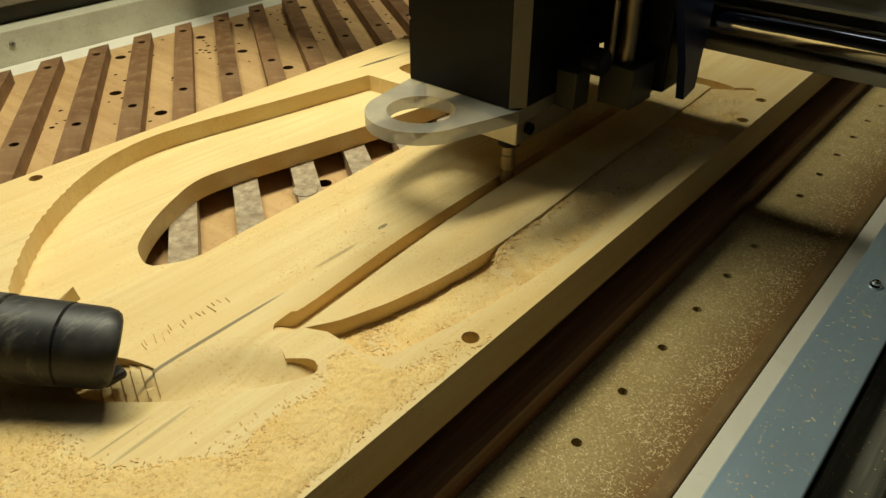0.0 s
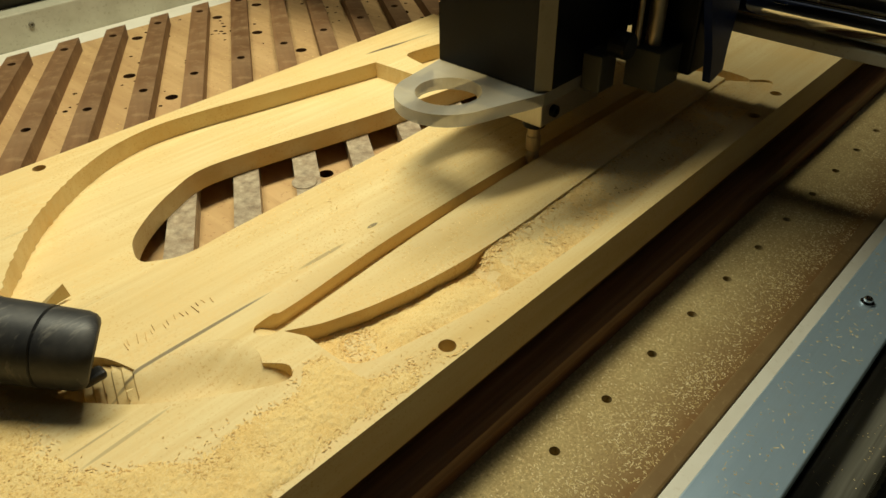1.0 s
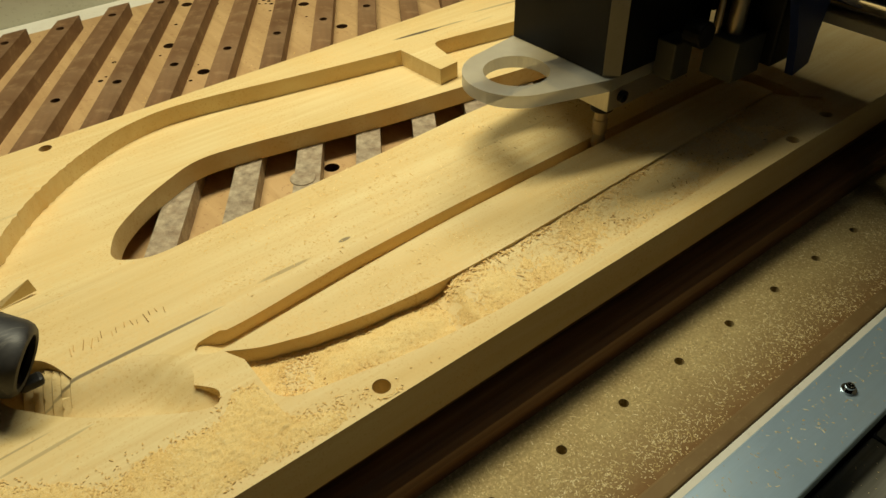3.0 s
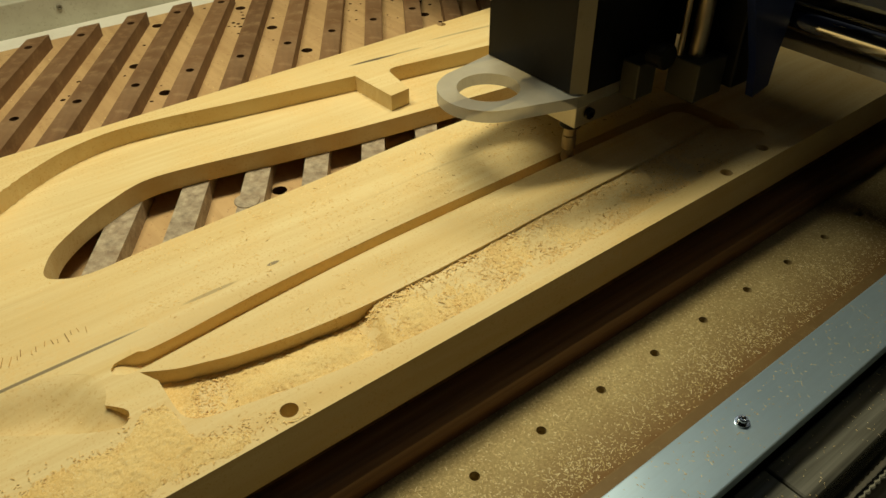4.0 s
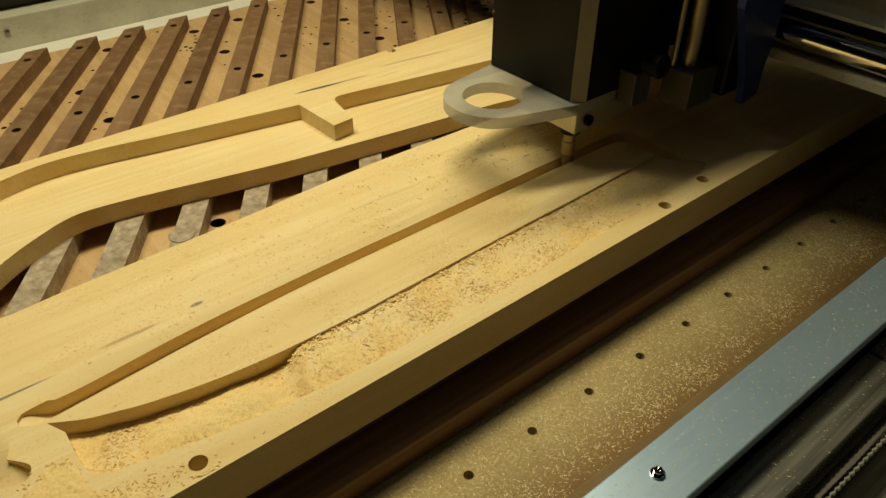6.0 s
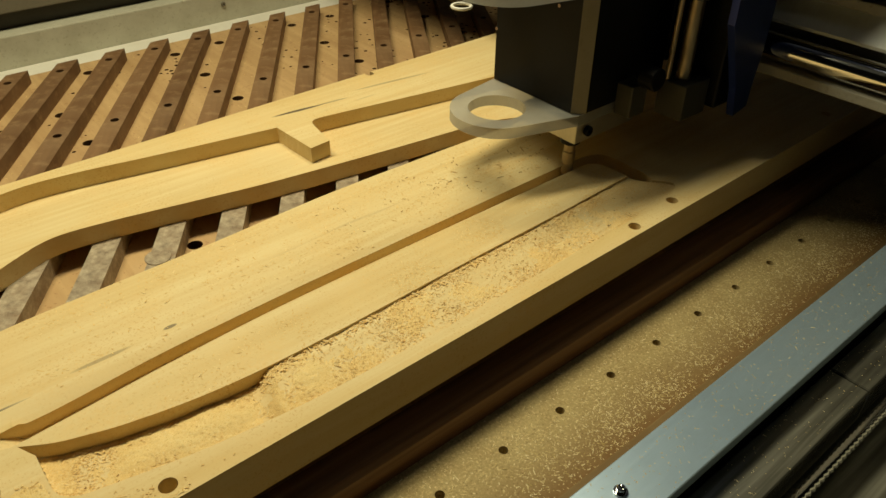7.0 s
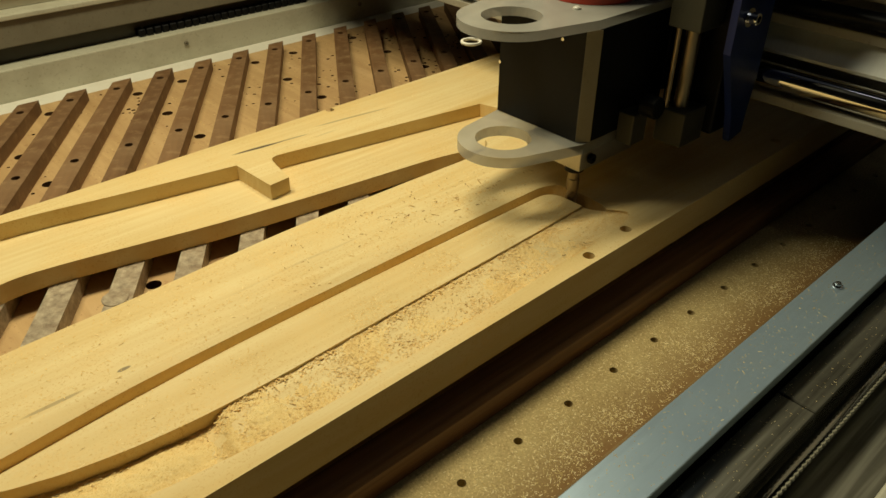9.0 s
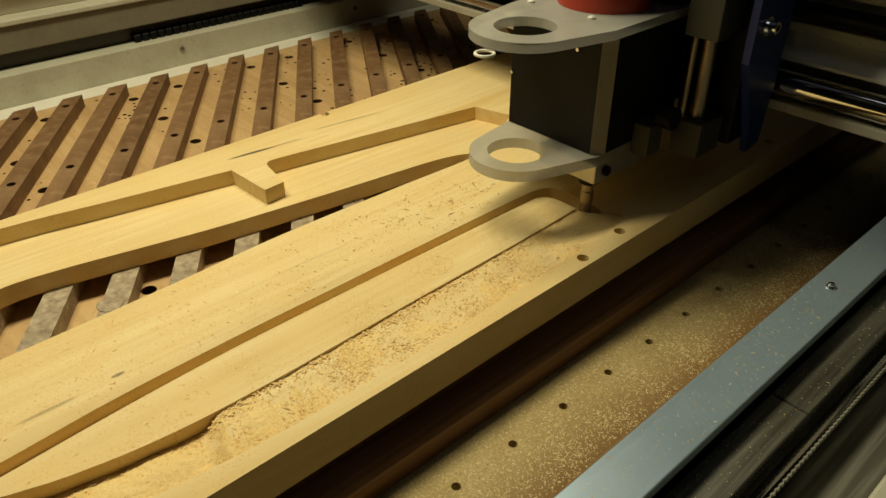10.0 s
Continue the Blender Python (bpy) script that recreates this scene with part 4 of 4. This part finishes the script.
def tear_marks():
    """Short torn scratches across the grain, in a row on the middle of the board."""
    bm = bmesh.new()
    for k in range(15):
        x = -0.137 + 0.0036 * k + random.uniform(-0.0008, 0.0008)
        length, turn = random.uniform(0.003, 0.008), Matrix.Rotation(radians(random.uniform(60, 100)), 4, "Z")
        m = Matrix.Translation((x, 0.1735 + random.uniform(-0.002, 0.002), top_height(x, 0.1735) + 0.0002)) @ turn @ Matrix.Diagonal((length, 0.00032, 0.0004, 1))
        bmesh.ops.create_cube(bm, size=1, matrix=m)
    tagged(part("torn_fibres", bm, SHADE_CHIP), "row of short torn wood fibres on the board", "wood fibres", kind="stuff")


tear_marks()

dust = [(random.uniform(-0.12, 0.6), random.triangular(-0.053, 0.024, -0.03), 0.0) for _ in range(20000)]
dust = [(x, y, z) for x, y, z in dust if random.random() < 0.35 + 0.65 * patchy(x, y, 40) and abs(math.hypot((x + 0.025) % 0.05 - 0.025, y)) > 0.0045]
flakes("sawdust", dust, 0.0011, DUST, "fine sawdust strewn over the table strip", "sawdust")
flakes("sawdust", [(random.uniform(-0.1, 0.55), random.uniform(-0.107, -0.081), 0.074) for _ in range(900)], 0.0008, DUST, "specks of sawdust on the aluminium rail", "sawdust")
flakes("sawdust", [(random.uniform(-0.1, 0.55), random.uniform(-0.132, -0.110), 0.0585) for _ in range(500)], 0.0006, DUST, "specks of sawdust on the glossy cover", "sawdust")
crumbs = [(random.uniform(-0.05, 0.6), random.uniform(0.42, 0.735), BED_Z) for _ in range(700)]
flakes("sawdust", crumbs, 0.0014, CHIP, "wood crumbs between the bed slats", "sawdust")


# ---- motion ----
def motions():
    feed = [(t, 0.1287 + 0.03210 * t, 0.1430) for t in (0.0, 0.5, 1.0, 1.5, 2.0, 2.5, 3.0, 3.5, 4.0, 4.5, 5.0, 5.5, 6.0, 6.5, 7.0, 7.5, 8.0)]
    feed += [(8.15, 0.3892, 0.1430), (8.3, 0.3897, 0.1427), (8.5, 0.3897, 0.1395), (9.0, 0.3893, 0.1215), (9.5, 0.3885, 0.1055), (9.75, 0.3880, 0.1005), (10.0, 0.3880, 0.0995)]
    walk(HEAD, [(t, pose(x, y, 0)) for t, x, y in feed])
    walk(GANTRY, [(t, pose(x, 0, 0)) for t, x, y in feed])


motions()
